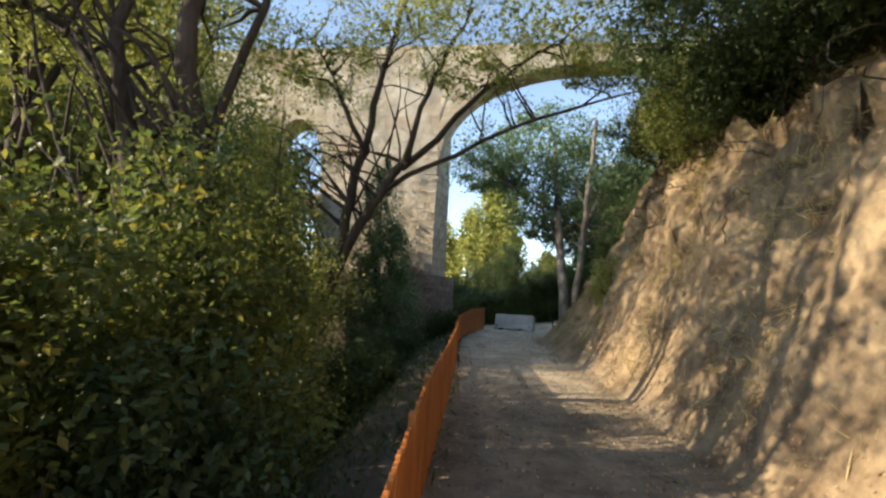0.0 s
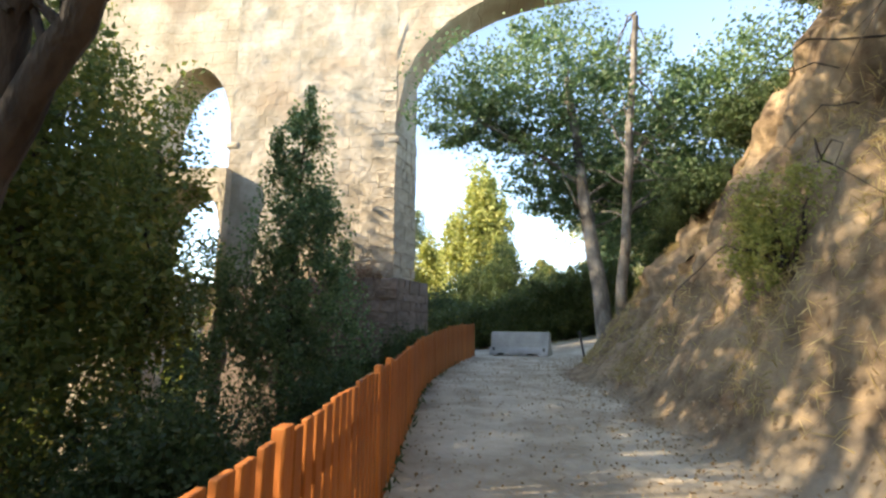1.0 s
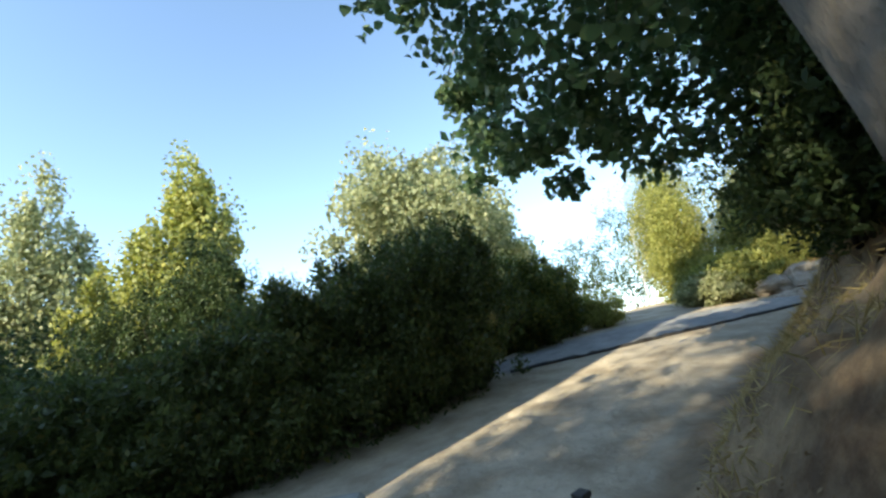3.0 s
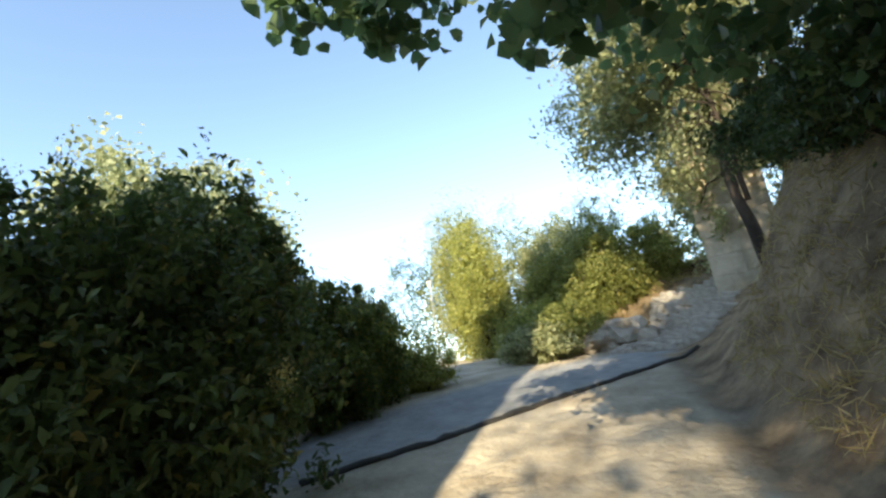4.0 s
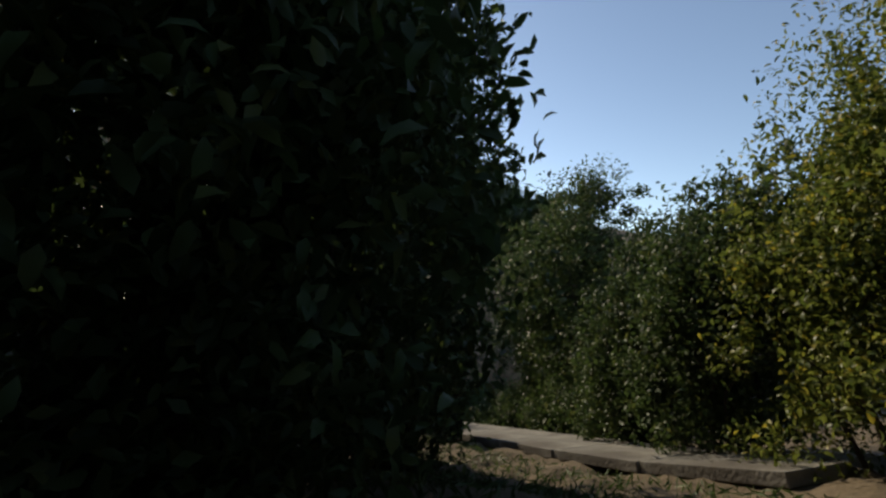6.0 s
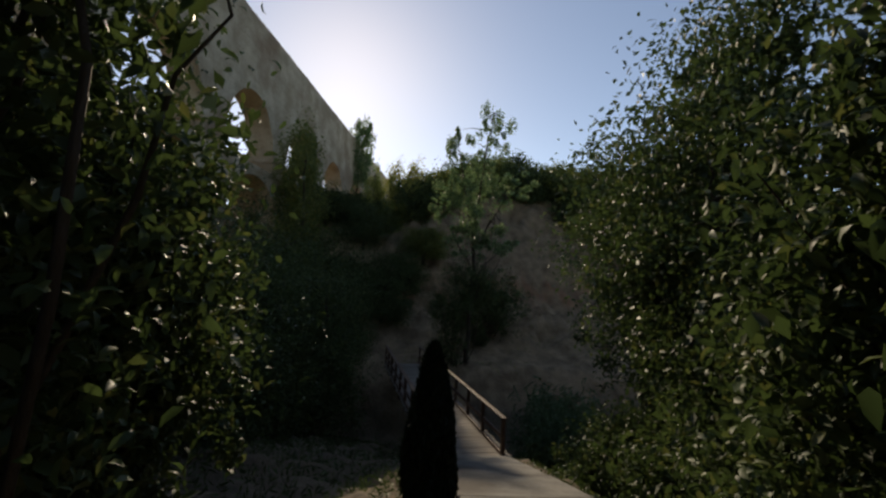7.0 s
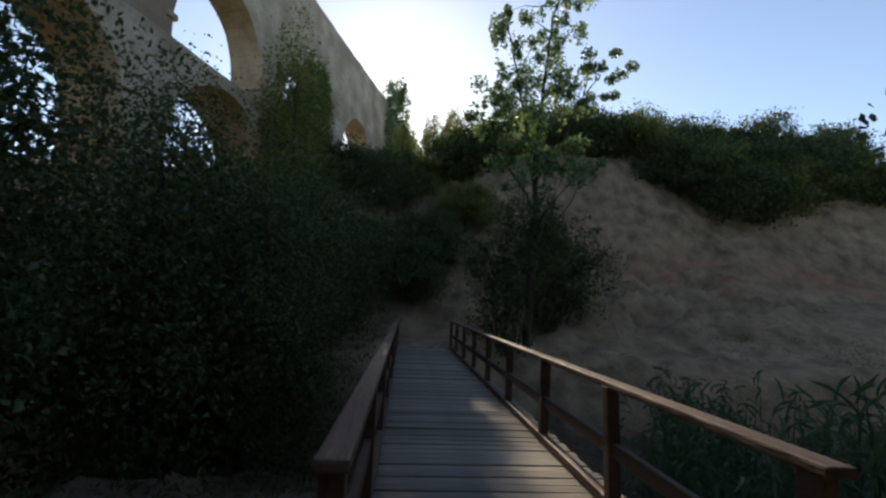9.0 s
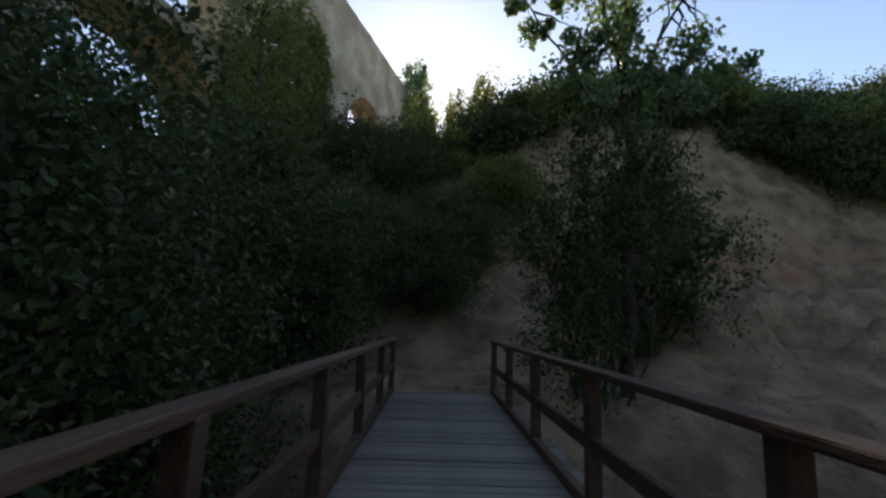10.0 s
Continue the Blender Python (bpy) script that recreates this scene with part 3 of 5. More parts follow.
def barrier(place, rz):
    ob = thing("concrete_barrier", place, "grey precast concrete road barrier with a flared foot", "barrier", rz=rz)
    profile = [(-0.3, 0), (-0.3, 0.1), (-0.17, 0.3), (-0.09, 0.8), (-0.075, 0.84), (0.075, 0.84), (0.09, 0.8), (0.17, 0.3), (0.3, 0.1), (0.3, 0)]
    bm = bmesh.new()
    rings = []
    for x in (-1.1, -1.07, -0.78, -0.74, -0.36, -0.32, 0.32, 0.36, 0.74, 0.78, 1.07, 1.1):
        end = 0.97 if abs(x) > 1.09 else 1.0
        cut = 0.36 <= abs(x) <= 0.74
        rings.append([bm.verts.new((x, y * end, max(z * end, 0.09 if cut else 0.0))) for y, z in profile])
    for a, b in zip(rings[:-1], rings[1:]):
        for k in range(len(profile)):
            j = (k + 1) % len(profile)
            bm.faces.new((a[k], a[j], b[j], b[k]))
    bm.faces.new(rings[0]), bm.faces.new(rings[-1][::-1])
    bmesh.ops.recalc_face_normals(bm, faces=bm.faces)
    part("body", bm, M["concrete"], ob)
    for x in (-0.95, 0.95):
        part("lifting_recess", box((0.07, 0.05, 0.16), (x, -0.235, 0.2), 0.012), M["dark_metal"], ob, "small dark lifting recess")
    for x in (-1.085, 1.085):
        part("end_groove", box((0.04, 0.07, 0.7), (x, 0, 0.44), 0.008), M["concrete"], ob)
    return ob


barrier(at(4.13, 25.4, 0.0), -32.0)


def steel_post(place, lean):
    ob = thing("steel_post", place, "thin dark leaning steel post beside the track", "post")
    shaft = part("shaft", box((0.06, 0.06, 0.9), (0, 0, 0.42), 0.008), M["dark_metal"], ob)
    shaft.rotation_euler = (0, radians(lean), 0)
    part("cap", box((0.075, 0.075, 0.03), (0, 0, 0.87), 0.008), M["dark_metal"], shaft)


steel_post(at(5.85, 23.55), -9)


def street_lamp(place):
    ob = thing("street_lamp", place, "slim galvanised street lamp with a small square lantern", "street lamp")
    v, f = tube([(0, 0, 0), (0, 0, 0.5), (0, 0, 0.52), (0, 0, 4.1)], [0.07, 0.07, 0.05, 0.035], 12, 0)
    raw("pole", v, f, M["metal"], ob, True)
    v, f = tube([(0, 0, 4.1), (0, 0, 4.2), (0, 0, 4.5)], [0.06, 0.13, 0.2], 4, 0)
    lantern = raw("lantern", v, f, M["lamp_glass"], ob)
    v, f = tube([(0, 0, 4.5), (0, 0, 4.54), (0, 0, 4.66)], [0.23, 0.23, 0.03], 4, 0)
    raw("hood", v, f, M["dark_metal"], lantern, label="dark metal hood")


street_lamp(at(28.35, 37.8))

# ---- trees and bushes ----
def ell(*rows):
    return np.array(rows, float)


def rooted(x, y, stems, blobs):
    """A tree's foot, with stems and crown given in the world turned to places from that foot."""
    foot = np.array(at(x, y))
    return tuple(foot), [(tuple(np.array(a) - foot), tuple(np.array(b) - foot), r0, r1) for a, b, r0, r1 in stems], np.array(blobs, float) - np.concatenate([foot, (0, 0, 0)])


foot, stems, blobs = rooted(-4.5, 12.3, [((-4.6, 12.3, -2.6), (-2.75, 12.05, 4.0), 0.25, 0.19), ((-2.8, 12.05, 3.8), (-2.2, 11.9, 7.0), 0.15, 0.11), ((-2.2, 11.9, 6.9), (-1.3, 11.8, 11.5), 0.11, 0.04), ((-2.8, 12.05, 3.8), (-1.2, 11.9, 6.7), 0.15, 0.11), ((-1.25, 11.9, 6.6), (3.6, 11.7, 11.0), 0.1, 0.025), ((-1.7, 11.95, 5.9), (5.6, 11.6, 9.1), 0.08, 0.02), ((-1.2, 11.9, 6.7), (0.4, 12.1, 11.2), 0.09, 0.03), ((-2.2, 11.9, 7.0), (-4.2, 12.4, 10.5), 0.08, 0.02)],
    [(-4.0, 12.3, 9.6, 2.0, 1.8, 1.6), (-0.8, 11.8, 11.0, 2.6, 2.0, 1.3), (2.6, 11.7, 11.0, 2.4, 1.9, 1.0), (5.2, 11.6, 9.8, 1.7, 1.5, 0.7), (0.6, 11.9, 9.2, 1.6, 1.2, 0.7), (-4.4, 12.6, 6.8, 1.4, 1.3, 1.4), (3.6, 11.4, 9.6, 1.6, 1.2, 0.5)])
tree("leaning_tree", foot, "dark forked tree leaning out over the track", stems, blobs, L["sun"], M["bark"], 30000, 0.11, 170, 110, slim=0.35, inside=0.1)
foot, stems, blobs = rooted(-2.9, 4.5, [((-2.9, 4.5, -0.9), (-2.45, 4.6, 4.3), 0.17, 0.13), ((-2.5, 4.6, 4.1), (-3.5, 4.8, 9.5), 0.12, 0.04), ((-2.8, 4.55, 2.2), (-4.2, 4.7, 8.0), 0.11, 0.03), ((-3.0, 4.6, 4.6), (-5.4, 4.6, 6.3), 0.06, 0.02), ((-2.5, 4.6, 4.2), (-1.6, 5.0, 9.0), 0.06, 0.02)],
    [(-3.6, 4.8, 9.0, 2.6, 2.2, 1.4), (-5.2, 4.6, 7.0, 1.6, 1.6, 1.4), (-1.6, 5.0, 9.0, 1.6, 1.4, 0.9), (-4.2, 5.2, 6.4, 1.2, 1.1, 0.8)])
tree("twin_tree", foot, "dark twin-stemmed tree in thick undergrowth", stems, blobs, L["sun"], M["bark"], 18000, 0.1, 130, 80, slim=0.35, inside=0.1)
# added, mostly out of view, so their crowns dapple the bank
for x, y in [(-6.4, -0.6), (-6.8, 3.0), (-6.6, 6.6), (-7.2, 10.0)]:
    foot, stems, blobs = rooted(x, y, [((x, y, -5.0), (x + 0.4, y + 0.2, 9.5), 0.18, 0.06), ((x + 0.2, y, 5.0), (x + 1.4, y + 0.9, 10.0), 0.07, 0.02), ((x + 0.2, y, 5.5), (x - 1.0, y - 0.8, 11.5), 0.07, 0.02)],
        [(x + 0.6, y, 8.2, 1.8, 2.0, 1.5), (x + 0.2, y + 0.6, 10.4, 1.9, 2.0, 1.5), (x - 0.4, y - 0.5, 12.4, 1.6, 1.8, 1.2)])
    tree("slope_tree", foot, "added airy olive-green shade tree on the ravine slope", stems, blobs, L["sun"], M["bark"], 14000, 0.1, 150, 50, slim=0.4, inside=0.1, group="trees on the ravine slope")
# also a screen shading the track; the southernmost are added out of view
for x, y, r, h, kind in [(-2.45, 3.9, 1.15, 4.5, "olive"), (-2.75, 6.0, 1.3, 4.6, "sun"), (-3.4, 8.2, 1.4, 5.3, "sun"), (-2.9, 2.2, 1.1, 4.4, "olive"), (-2.9, 0.4, 1.2, 4.2, "olive"), (-3.0, -1.6, 1.3, 4.4, "olive"), (-4.8, 10.0, 1.6, 7.0, "olive"), (-5.6, 13.4, 1.6, 7.6, "olive"), (-5.4, 6.8, 1.5, 6.4, "sun")]:
    bush("tall_bush", at(x, y), "tall leafy olive-green bush filling the slope beside the fence", ell((0, 0, h * 0.5, r, r, h * 0.5), (0.3, 0.3, h * 0.75, r * 0.8, r * 0.8, h * 0.25), (-0.4, -0.4, h * 0.3, r, r, h * 0.3)), L[kind], 22000, 0.075, 190, sigma=0.18, group="tall bushes beside the fence")
# the tallest are added, mostly unseen, to shade track, bank and pier
for x, y, h, r in [(-11.5, 3, 6.5, 2.6), (-12, 8, 7, 2.8), (-10.5, 16, 15, 2.6), (-14, 12, 15, 4), (-7.6, 17.4, 15.5, 2.4), (-8.8, 23.4, 17, 2.1), (-12, 12.5, 21, 3.4), (-12, 17, 23, 3.6), (-12.5, 20.8, 23, 3.4), (-17, 14.5, 27, 4.5), (-18.5, 18.5, 28, 4.5)]:
    x0, y0, z0 = at(x, y)
    # southern trees get the sun-tinted leaf copy, northern ones plain olive
    tree("slope_tree", (x0, y0, z0), "olive-green shade tree rising from the ravine slope", [((0, 0, -0.3), (0.4, 0.2, h * 0.8), 0.22, 0.05), ((0, 0, h * 0.3), (-1.4, 1.0, h * 0.75), 0.1, 0.03)], ell((0, 0, h * 0.72, r, r, h * 0.26), (r * 0.4, 0.3, h * 0.5, r * 0.8, r * 0.8, h * 0.22), (-r * 0.4, -0.4, h * 0.55, r * 0.8, r * 0.8, h * 0.24)), L["sun" if y < 17 else "olive"], M["bark"], 16000, 0.19, 130, 30, slim=0.5, group="trees on the ravine slope")
# the last three are added out of view to shade the track
for k, (x, y, rx, rz, kind) in enumerate([(-3.0, 5.6, 1.6, 1.9, "olive"), (-2.0, 3.4, 0.9, 1.2, "dark"), (-5.0, 8.5, 2.2, 2.6, "olive"), (-3.6, 11.8, 1.8, 1.9, "dark"), (-2.1, 13.8, 0.9, 1.2, "dark"), (-5.6, 13.5, 2.4, 2.6, "dark"), (-3.0, 16.0, 1.5, 1.6, "dark"), (-5.2, 18.2, 2.0, 2.6, "dark"), (-7.5, 11, 2.5, 4, "olive"), (-1.7, 18.8, 1.1, 1.1, "dark"), (-8.5, 17, 2.5, 3.5, "olive"), (-5.5, 2.0, 2.2, 2.6, "dark"), (-7.6, 21.0, 1.8, 2.6, "dark"), (-1.4, 22.4, 1.0, 1.2, "dark"), (0.0, 22.6, 0.7, 0.8, "dark"), (-1.7, 10.8, 0.7, 0.9, "dark"), (-3.2, 0.5, 1.2, 2.2, "dark"), (-3.5, 2.4, 1.2, 2.2, "dark"), (-3.2, -1.8, 1.2, 2.2, "dark")]):
    # dark and olive leaves paint shaded and sunlit undergrowth
    bush("undergrowth_bush", at(x, y), "dense bush with shade-darkened leaves on the ravine slope" if kind == "dark" else "sunlit olive-green bush in the undergrowth", ell((0, 0, rz * 0.8, rx, rx, rz), (0.5, -0.6, rz * 1.3, rx * 0.6, rx * 0.6, rz * 0.6), (-0.5, 0.4, rz * 0.4, rx * 0.9, rx * 0.9, rz * 0.5)), L[kind], 14000, 0.075, 140, group="ravine undergrowth")
tree("young_poplar", at(-3.3, 21.8), "slender young poplar growing against the masonry", [((0, 0, -0.2), (0.2, 0.1, 10.6), 0.13, 0.02)],
     ell((0, 0, 6, 1.7, 1.2, 3.0), (0.1, 0, 9.4, 1.0, 0.7, 2.0), (0.15, 0, 10.9, 0.5, 0.4, 1.2), (0.9, -0.2, 4, 1.6, 1.2, 1.8), (0.8, -0.4, 7.2, 1.3, 0.9, 1.6), (1.6, -0.3, 2.6, 1.1, 1.0, 1.2), (-1.0, 0, 4.2, 1.3, 1.2, 2)), L["poplar"], M["bark"], 24000, 0.11, 120, 50, slim=0.8)
bush("dry_shrub", tuple(uvz(1.0, -0.1, 4.35)), "dead pinkish-brown shrub on the ledge of the pier", ell((0, 0, 0.35, 0.85, 0.3, 0.45), (-0.5, 0, 0.2, 0.6, 0.3, 0.3)), L["twig"], 3500, 0.07, 90, slim=0.12, stems=40)
bush("bank_shrub", at(5.0, 13.6, -0.1), "yellow-green shrub clinging to the earth bank", ell((0, 0, 0.5, 0.5, 0.6, 0.6), (-0.2, 0.2, 0.1, 0.3, 0.4, 0.5)), L["yellow"], 5000, 0.05, 90)
tree("white_poplar", at(5.87, 21.5, -0.1), "big pale-barked white poplar leaning out from the bank", [((0, 0, -0.3), (-0.25, 1.75, 9), 0.25, 0.12), ((0.28, 0, -0.3), (1.0, -0.9, 9.5), 0.17, 0.08), ((-0.12, 0.95, 4.8), (-4.2, 2.0, 8), 0.08, 0.03), ((0.6, -0.4, 4.2), (3.4, 2.0, 8.5), 0.08, 0.03), ((-0.1, 0.8, 4.0), (2.2, 4.2, 6.4), 0.06, 0.02)],
     ell((-1.6, 1.6, 8.8, 3.0, 2.2, 2.0), (1.6, 2.0, 7.8, 2.8, 2.4, 2.6), (-3.9, 1.8, 7.4, 1.8, 1.4, 1.0), (1.6, 2.6, 4.6, 2.0, 1.5, 1.4), (-1.2, 1.8, 5.8, 1.6, 1.2, 1.2), (3.5, 1.2, 5.5, 2.4, 2.0, 2), (0.0, 2.6, 4.9, 1.9, 1.3, 1.0), (-2.4, 1.6, 7.0, 1.5, 1.0, 0.9), (2.4, 4.2, 3.7, 1.4, 1.3, 0.9), (3.4, 2.8, 3.6, 1.5, 1.2, 1.0), (4.8, 0.6, 7.6, 2.4, 2.0, 2.2)), L["poplar"], M["poplar_bark"], 52000, 0.125, 480, 150, slim=0.9, fine=True, sigma=0.2, inside=0.06, bend=0.05)
for x, y, top, w, kind, label in [(6.9, 64, 23, 4.8, "yellow", "tall yellow-green poplar in full sun"), (-4.5, 76, 25.5, 6.0, "grey", "tall pale poplar beyond the hedges"), (0.5, 70, 15, 3.2, "yellow", "sunlit yellow-green poplar beyond the hedges"), (26.5, 57.5, 23.4, 10.4, "grey", "broad silver-leaved poplar in sunlight"), (38, 62, 19, 6, "grey", "broad silver-leaved poplar in sunlight"), (17, 72, 12, 4, "olive", "olive-green tree beyond the hedge"), (-12, 80, 12, 5, "grey", "pale poplar beyond the hedges")]:
    x0, y0, z0 = at(x, y)
    h = top - z0
    tree("far_poplar", (x0, y0, z0), label, [((0, 0, -0.3), (0.3, 0, h * 0.9), 0.3, 0.05), ((0, 0, h * 0.3), (w * 0.5, 0, h * 0.7), 0.14, 0.04), ((0, 0, h * 0.3), (-w * 0.5, 0.3, h * 0.65), 0.14, 0.04)], ell((0, 0, h * 0.55, w * 0.7, w * 0.7, h * 0.3), (w * 0.45, 0, h * 0.45, w * 0.6, w * 0.6, h * 0.2), (-w * 0.5, 0, h * 0.52, w * 0.5, w * 0.5, h * 0.2), (0.2, 0, h * 0.82, w * 0.45, w * 0.45, h * 0.17), (w * 0.4, 0, h * 0.68, w * 0.4, w * 0.4, h * 0.14), (-w * 0.3, 0.3, h * 0.3, w * 0.6, w * 0.6, h * 0.13)) if w < 8 else ell((0, 0, h * 0.55, w * 0.7, w * 0.7, h * 0.3), (w * 0.55, 0, h * 0.6, w * 0.5, w * 0.5, h * 0.24), (-w * 0.5, 0, h * 0.6, w * 0.45, w * 0.5, h * 0.24), (w * 0.15, 0, h * 0.82, w * 0.45, w * 0.45, h * 0.15), (-w * 0.3, 0, h * 0.76, w * 0.35, w * 0.4, h * 0.14), (0, 0, h * 0.3, w * 0.7, w * 0.7, h * 0.14)), L[kind], M["bark"], 26000 if w > 8 else 15000, 0.42, 150, 30, slim=0.8, sigma=0.24, group="poplars beyond the hedges")

# ---- hedges round the turn ----
def hedge(x, y, r, h, kind, n=10000, size=0.11, fine=False, flowers=0, group="hedge along the track", label="dark evergreen hedge bush along the track", dz=0.0):
    return bush("hedge_bush", at(x, y, dz), label, ell((0, 0, h * 0.5, r, r, h * 0.52), (r * 0.2, r * 0.1, h * 0.72, r * 0.75, r * 0.75, h * 0.36), (-r * 0.3, -r * 0.2, h * 0.3, r * 0.85, r * 0.85, h * 0.36)), L[kind], n, size, 170, 0.42, 0.15, 0.6, 12, group=group, flowers=flowers, fine=fine)


for x, y, r, h, kind in [(-0.8, 31, 1.9, 2.9, "privet"), (1.2, 30.4, 1.7, 2.2, "privet"), (3.0, 30.4, 1.6, 2.1, "privet"), (4.6, 29.8, 1.3, 2.2, "privet"), (-3.5, 33, 2.2, 3.8, "privet"), (2.5, 34, 2.0, 2.4, "privet"), (0, 36, 2.2, 2.6, "privet")]:
    hedge(x, y, r, h, kind)
PRIVET = []
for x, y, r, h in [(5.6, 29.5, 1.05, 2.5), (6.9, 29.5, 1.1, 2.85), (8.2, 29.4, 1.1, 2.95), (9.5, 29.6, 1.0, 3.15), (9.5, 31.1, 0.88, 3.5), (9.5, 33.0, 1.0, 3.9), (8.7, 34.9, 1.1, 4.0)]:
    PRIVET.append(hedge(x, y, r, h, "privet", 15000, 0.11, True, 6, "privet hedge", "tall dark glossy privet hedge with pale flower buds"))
hedge(2.5, 38.9, 1.3, 6.0, "dark", 10000, 0.11, True, 0, "privet hedge", "tall thin shrub with bare twigs beside the footpath")
# same hedge on its shaded stretch, given darker leaves in place of shade
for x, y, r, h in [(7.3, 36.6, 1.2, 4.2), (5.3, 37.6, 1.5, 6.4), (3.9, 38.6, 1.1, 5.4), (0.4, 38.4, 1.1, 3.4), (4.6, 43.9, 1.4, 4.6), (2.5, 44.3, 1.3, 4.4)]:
    hedge(x, y, r, h, "dark", 16000, 0.12, True, 0, "privet hedge", "tall evergreen hedge beside the footpath with shade put into its leaf colour")
# this hedge row takes the lit leaf copy, its sunshine is painted in
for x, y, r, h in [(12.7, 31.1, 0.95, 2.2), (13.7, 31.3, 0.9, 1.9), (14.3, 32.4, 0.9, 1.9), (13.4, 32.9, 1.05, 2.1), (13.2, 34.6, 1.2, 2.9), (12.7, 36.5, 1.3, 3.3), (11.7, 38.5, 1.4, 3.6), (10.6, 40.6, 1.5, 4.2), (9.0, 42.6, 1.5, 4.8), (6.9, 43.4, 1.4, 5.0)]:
    hedge(x, y, r, h, "privet_sun", 17000, 0.1, True, 14, "privet hedge", "glossy privet hedge with sunlight put into its leaf colour and yellowish flower buds")
for x, y, r, h in [(-1.6, 45.3, 1.2, 2.2), (-4.4, 45.6, 1.3, 2.2), (0.6, 45.2, 1.3, 3.6), (-6.8, 46.0, 1.2, 2.0), (-8.6, 45.0, 0.9, 1.3)]:
    hedge(x, y, r, h, "dark", 8000, 0.11, group="bushes beside the footpath", label="low dark bush beside the footpath")
def shoot(owner, start, end, leaves=14, size=0.12, buds=False):
    """An arching privet shoot with paired drooping leaves, and a bud cluster at its tip."""
    (v, f), line = limb(start, end, 0.007, 0.003, 0.15, 9, 5)
    raw("shoot", v, f, M["bark"], owner, True)
    axis = (np.asarray(end) - start) / np.linalg.norm(np.asarray(end) - start)
    t = np.linspace(0.25, 1.0, leaves // 2)
    pts, sides = [], []
    for k, u in enumerate(t):
        p = line[0] + (line[-1] - line[0]) * u
        turn = k * 1.4 + rng.normal() * 0.3
        out = np.array([math.cos(turn), math.sin(turn), 0.0])
        for sgn in (1, -1):
            d = out * sgn + axis * 0.35 + (0, 0, -0.15)
            d /= np.linalg.norm(d)
            pts.append(p + d * size * 0.5)
            sides.append(d)
    pieces = [leaf_cloud(np.array([p]), size, droop=0.05, slim=0.42, axis=d, spread=0.08, fine=True) for p, d in zip(pts, sides)]
    v, f = joined(pieces)
    # shoot leaves use the lit privet copy so they look sunlit
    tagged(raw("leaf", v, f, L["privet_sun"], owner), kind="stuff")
    if buds:
        c = np.asarray(end) + (0, 0, 0.1) + rng.normal(size=(420, 3)) * (0.045, 0.045, 0.06)
        v, f = leaf_cloud(c, 0.02, slim=0.8)
        tagged(raw("flower_panicle", v, f, L["flower"], owner, label="pale yellow bud cluster"), kind="stuff")


for owner, c in zip(PRIVET[:5], [(5.6, 29.5, 1.05, 2.5), (6.9, 29.5, 1.1, 2.85), (8.2, 29.4, 1.1, 2.95), (9.5, 29.6, 1.0, 3.15), (9.5, 31.1, 0.88, 3.5)]):
    for k in range(9):
        x, y = rng.uniform(-0.55, 0.55, 2) * c[2]
        z = c[3] * (0.5 + 0.46 * math.sqrt(1 - (x * x + y * y) / c[2] ** 2)) - 0.12
        shoot(owner, (x * 0.7, y * 0.7, z - 0.5), (x + rng.normal() * 0.12, y + rng.normal() * 0.12, z + rng.uniform(0.1, 0.3)))
PRIVET_FRONT = [((0.6, -0.6, 1.35), (0.85, -1.2, 1.3), 20, True), ((0.4, -0.7, 1.7), (0.6, -1.2, 1.75), 12, False), ((0.1, -0.7, 1.1), (0.2, -1.25, 1.0), 14, False), ((0.9, -0.6, 2.0), (1.1, -1.0, 2.15), 12, False), ((0.9, -0.6, 1.3), (1.15, -1.15, 1.2), 16, False), ((0.5, -0.7, 1.1), (0.65, -1.2, 1.05), 14, False)]
for a, c, n, buds in PRIVET_FRONT:
    shoot(PRIVET[2], a, c, n, 0.14, buds)
bush("clipped_bush", at(15.0, 30.7), "rounded clipped yellow-green hedge bush", ell((0, 0, 0.5, 0.68, 0.68, 0.56), (0, 0, 0.35, 0.6, 0.6, 0.4)), L["yellow"], 9000, 0.055, 160, sigma=0.14, shell=0.8)


def cypress(place, h, r):
    ob = thing("cypress", place, "narrow almost black Italian cypress beside the footpath", "tree")
    v, f = tube([(0, 0, -0.2), (0, 0, h * 0.5)], [0.08, 0.04], 7)
    raw("trunk", v, f, M["bark"], ob, True)
    n = 16000
    t = rng.random(n) ** 0.8
    rad = r * np.clip(1.25 * (1 - t) ** 0.55, 0, 1) * (0.55 + 0.45 * rng.random(n) ** 0.4) * np.clip(0.45 + t * 4, 0, 1)
    an = rng.random(n) * 2 * math.pi
    rad = rad * (1 + 0.1 * np.sin(an * 5 + t * 9))
    pts = np.stack([rad * np.cos(an), rad * np.sin(an), 0.05 + t * (h - 0.1)], 1)
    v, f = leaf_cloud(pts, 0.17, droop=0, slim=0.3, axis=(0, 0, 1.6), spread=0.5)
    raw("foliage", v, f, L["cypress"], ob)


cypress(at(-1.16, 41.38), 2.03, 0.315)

# ---- the footbridge ----
B0, B1 = Vector((-6.45, 42.55, -1.82)), Vector((-19.8, 40.6, -1.82))
bx = (B1 - B0).normalized()
by = Vector((-bx.y, bx.x, 0)) * -1
BL = (B1 - B0).length
HALF = 0.93


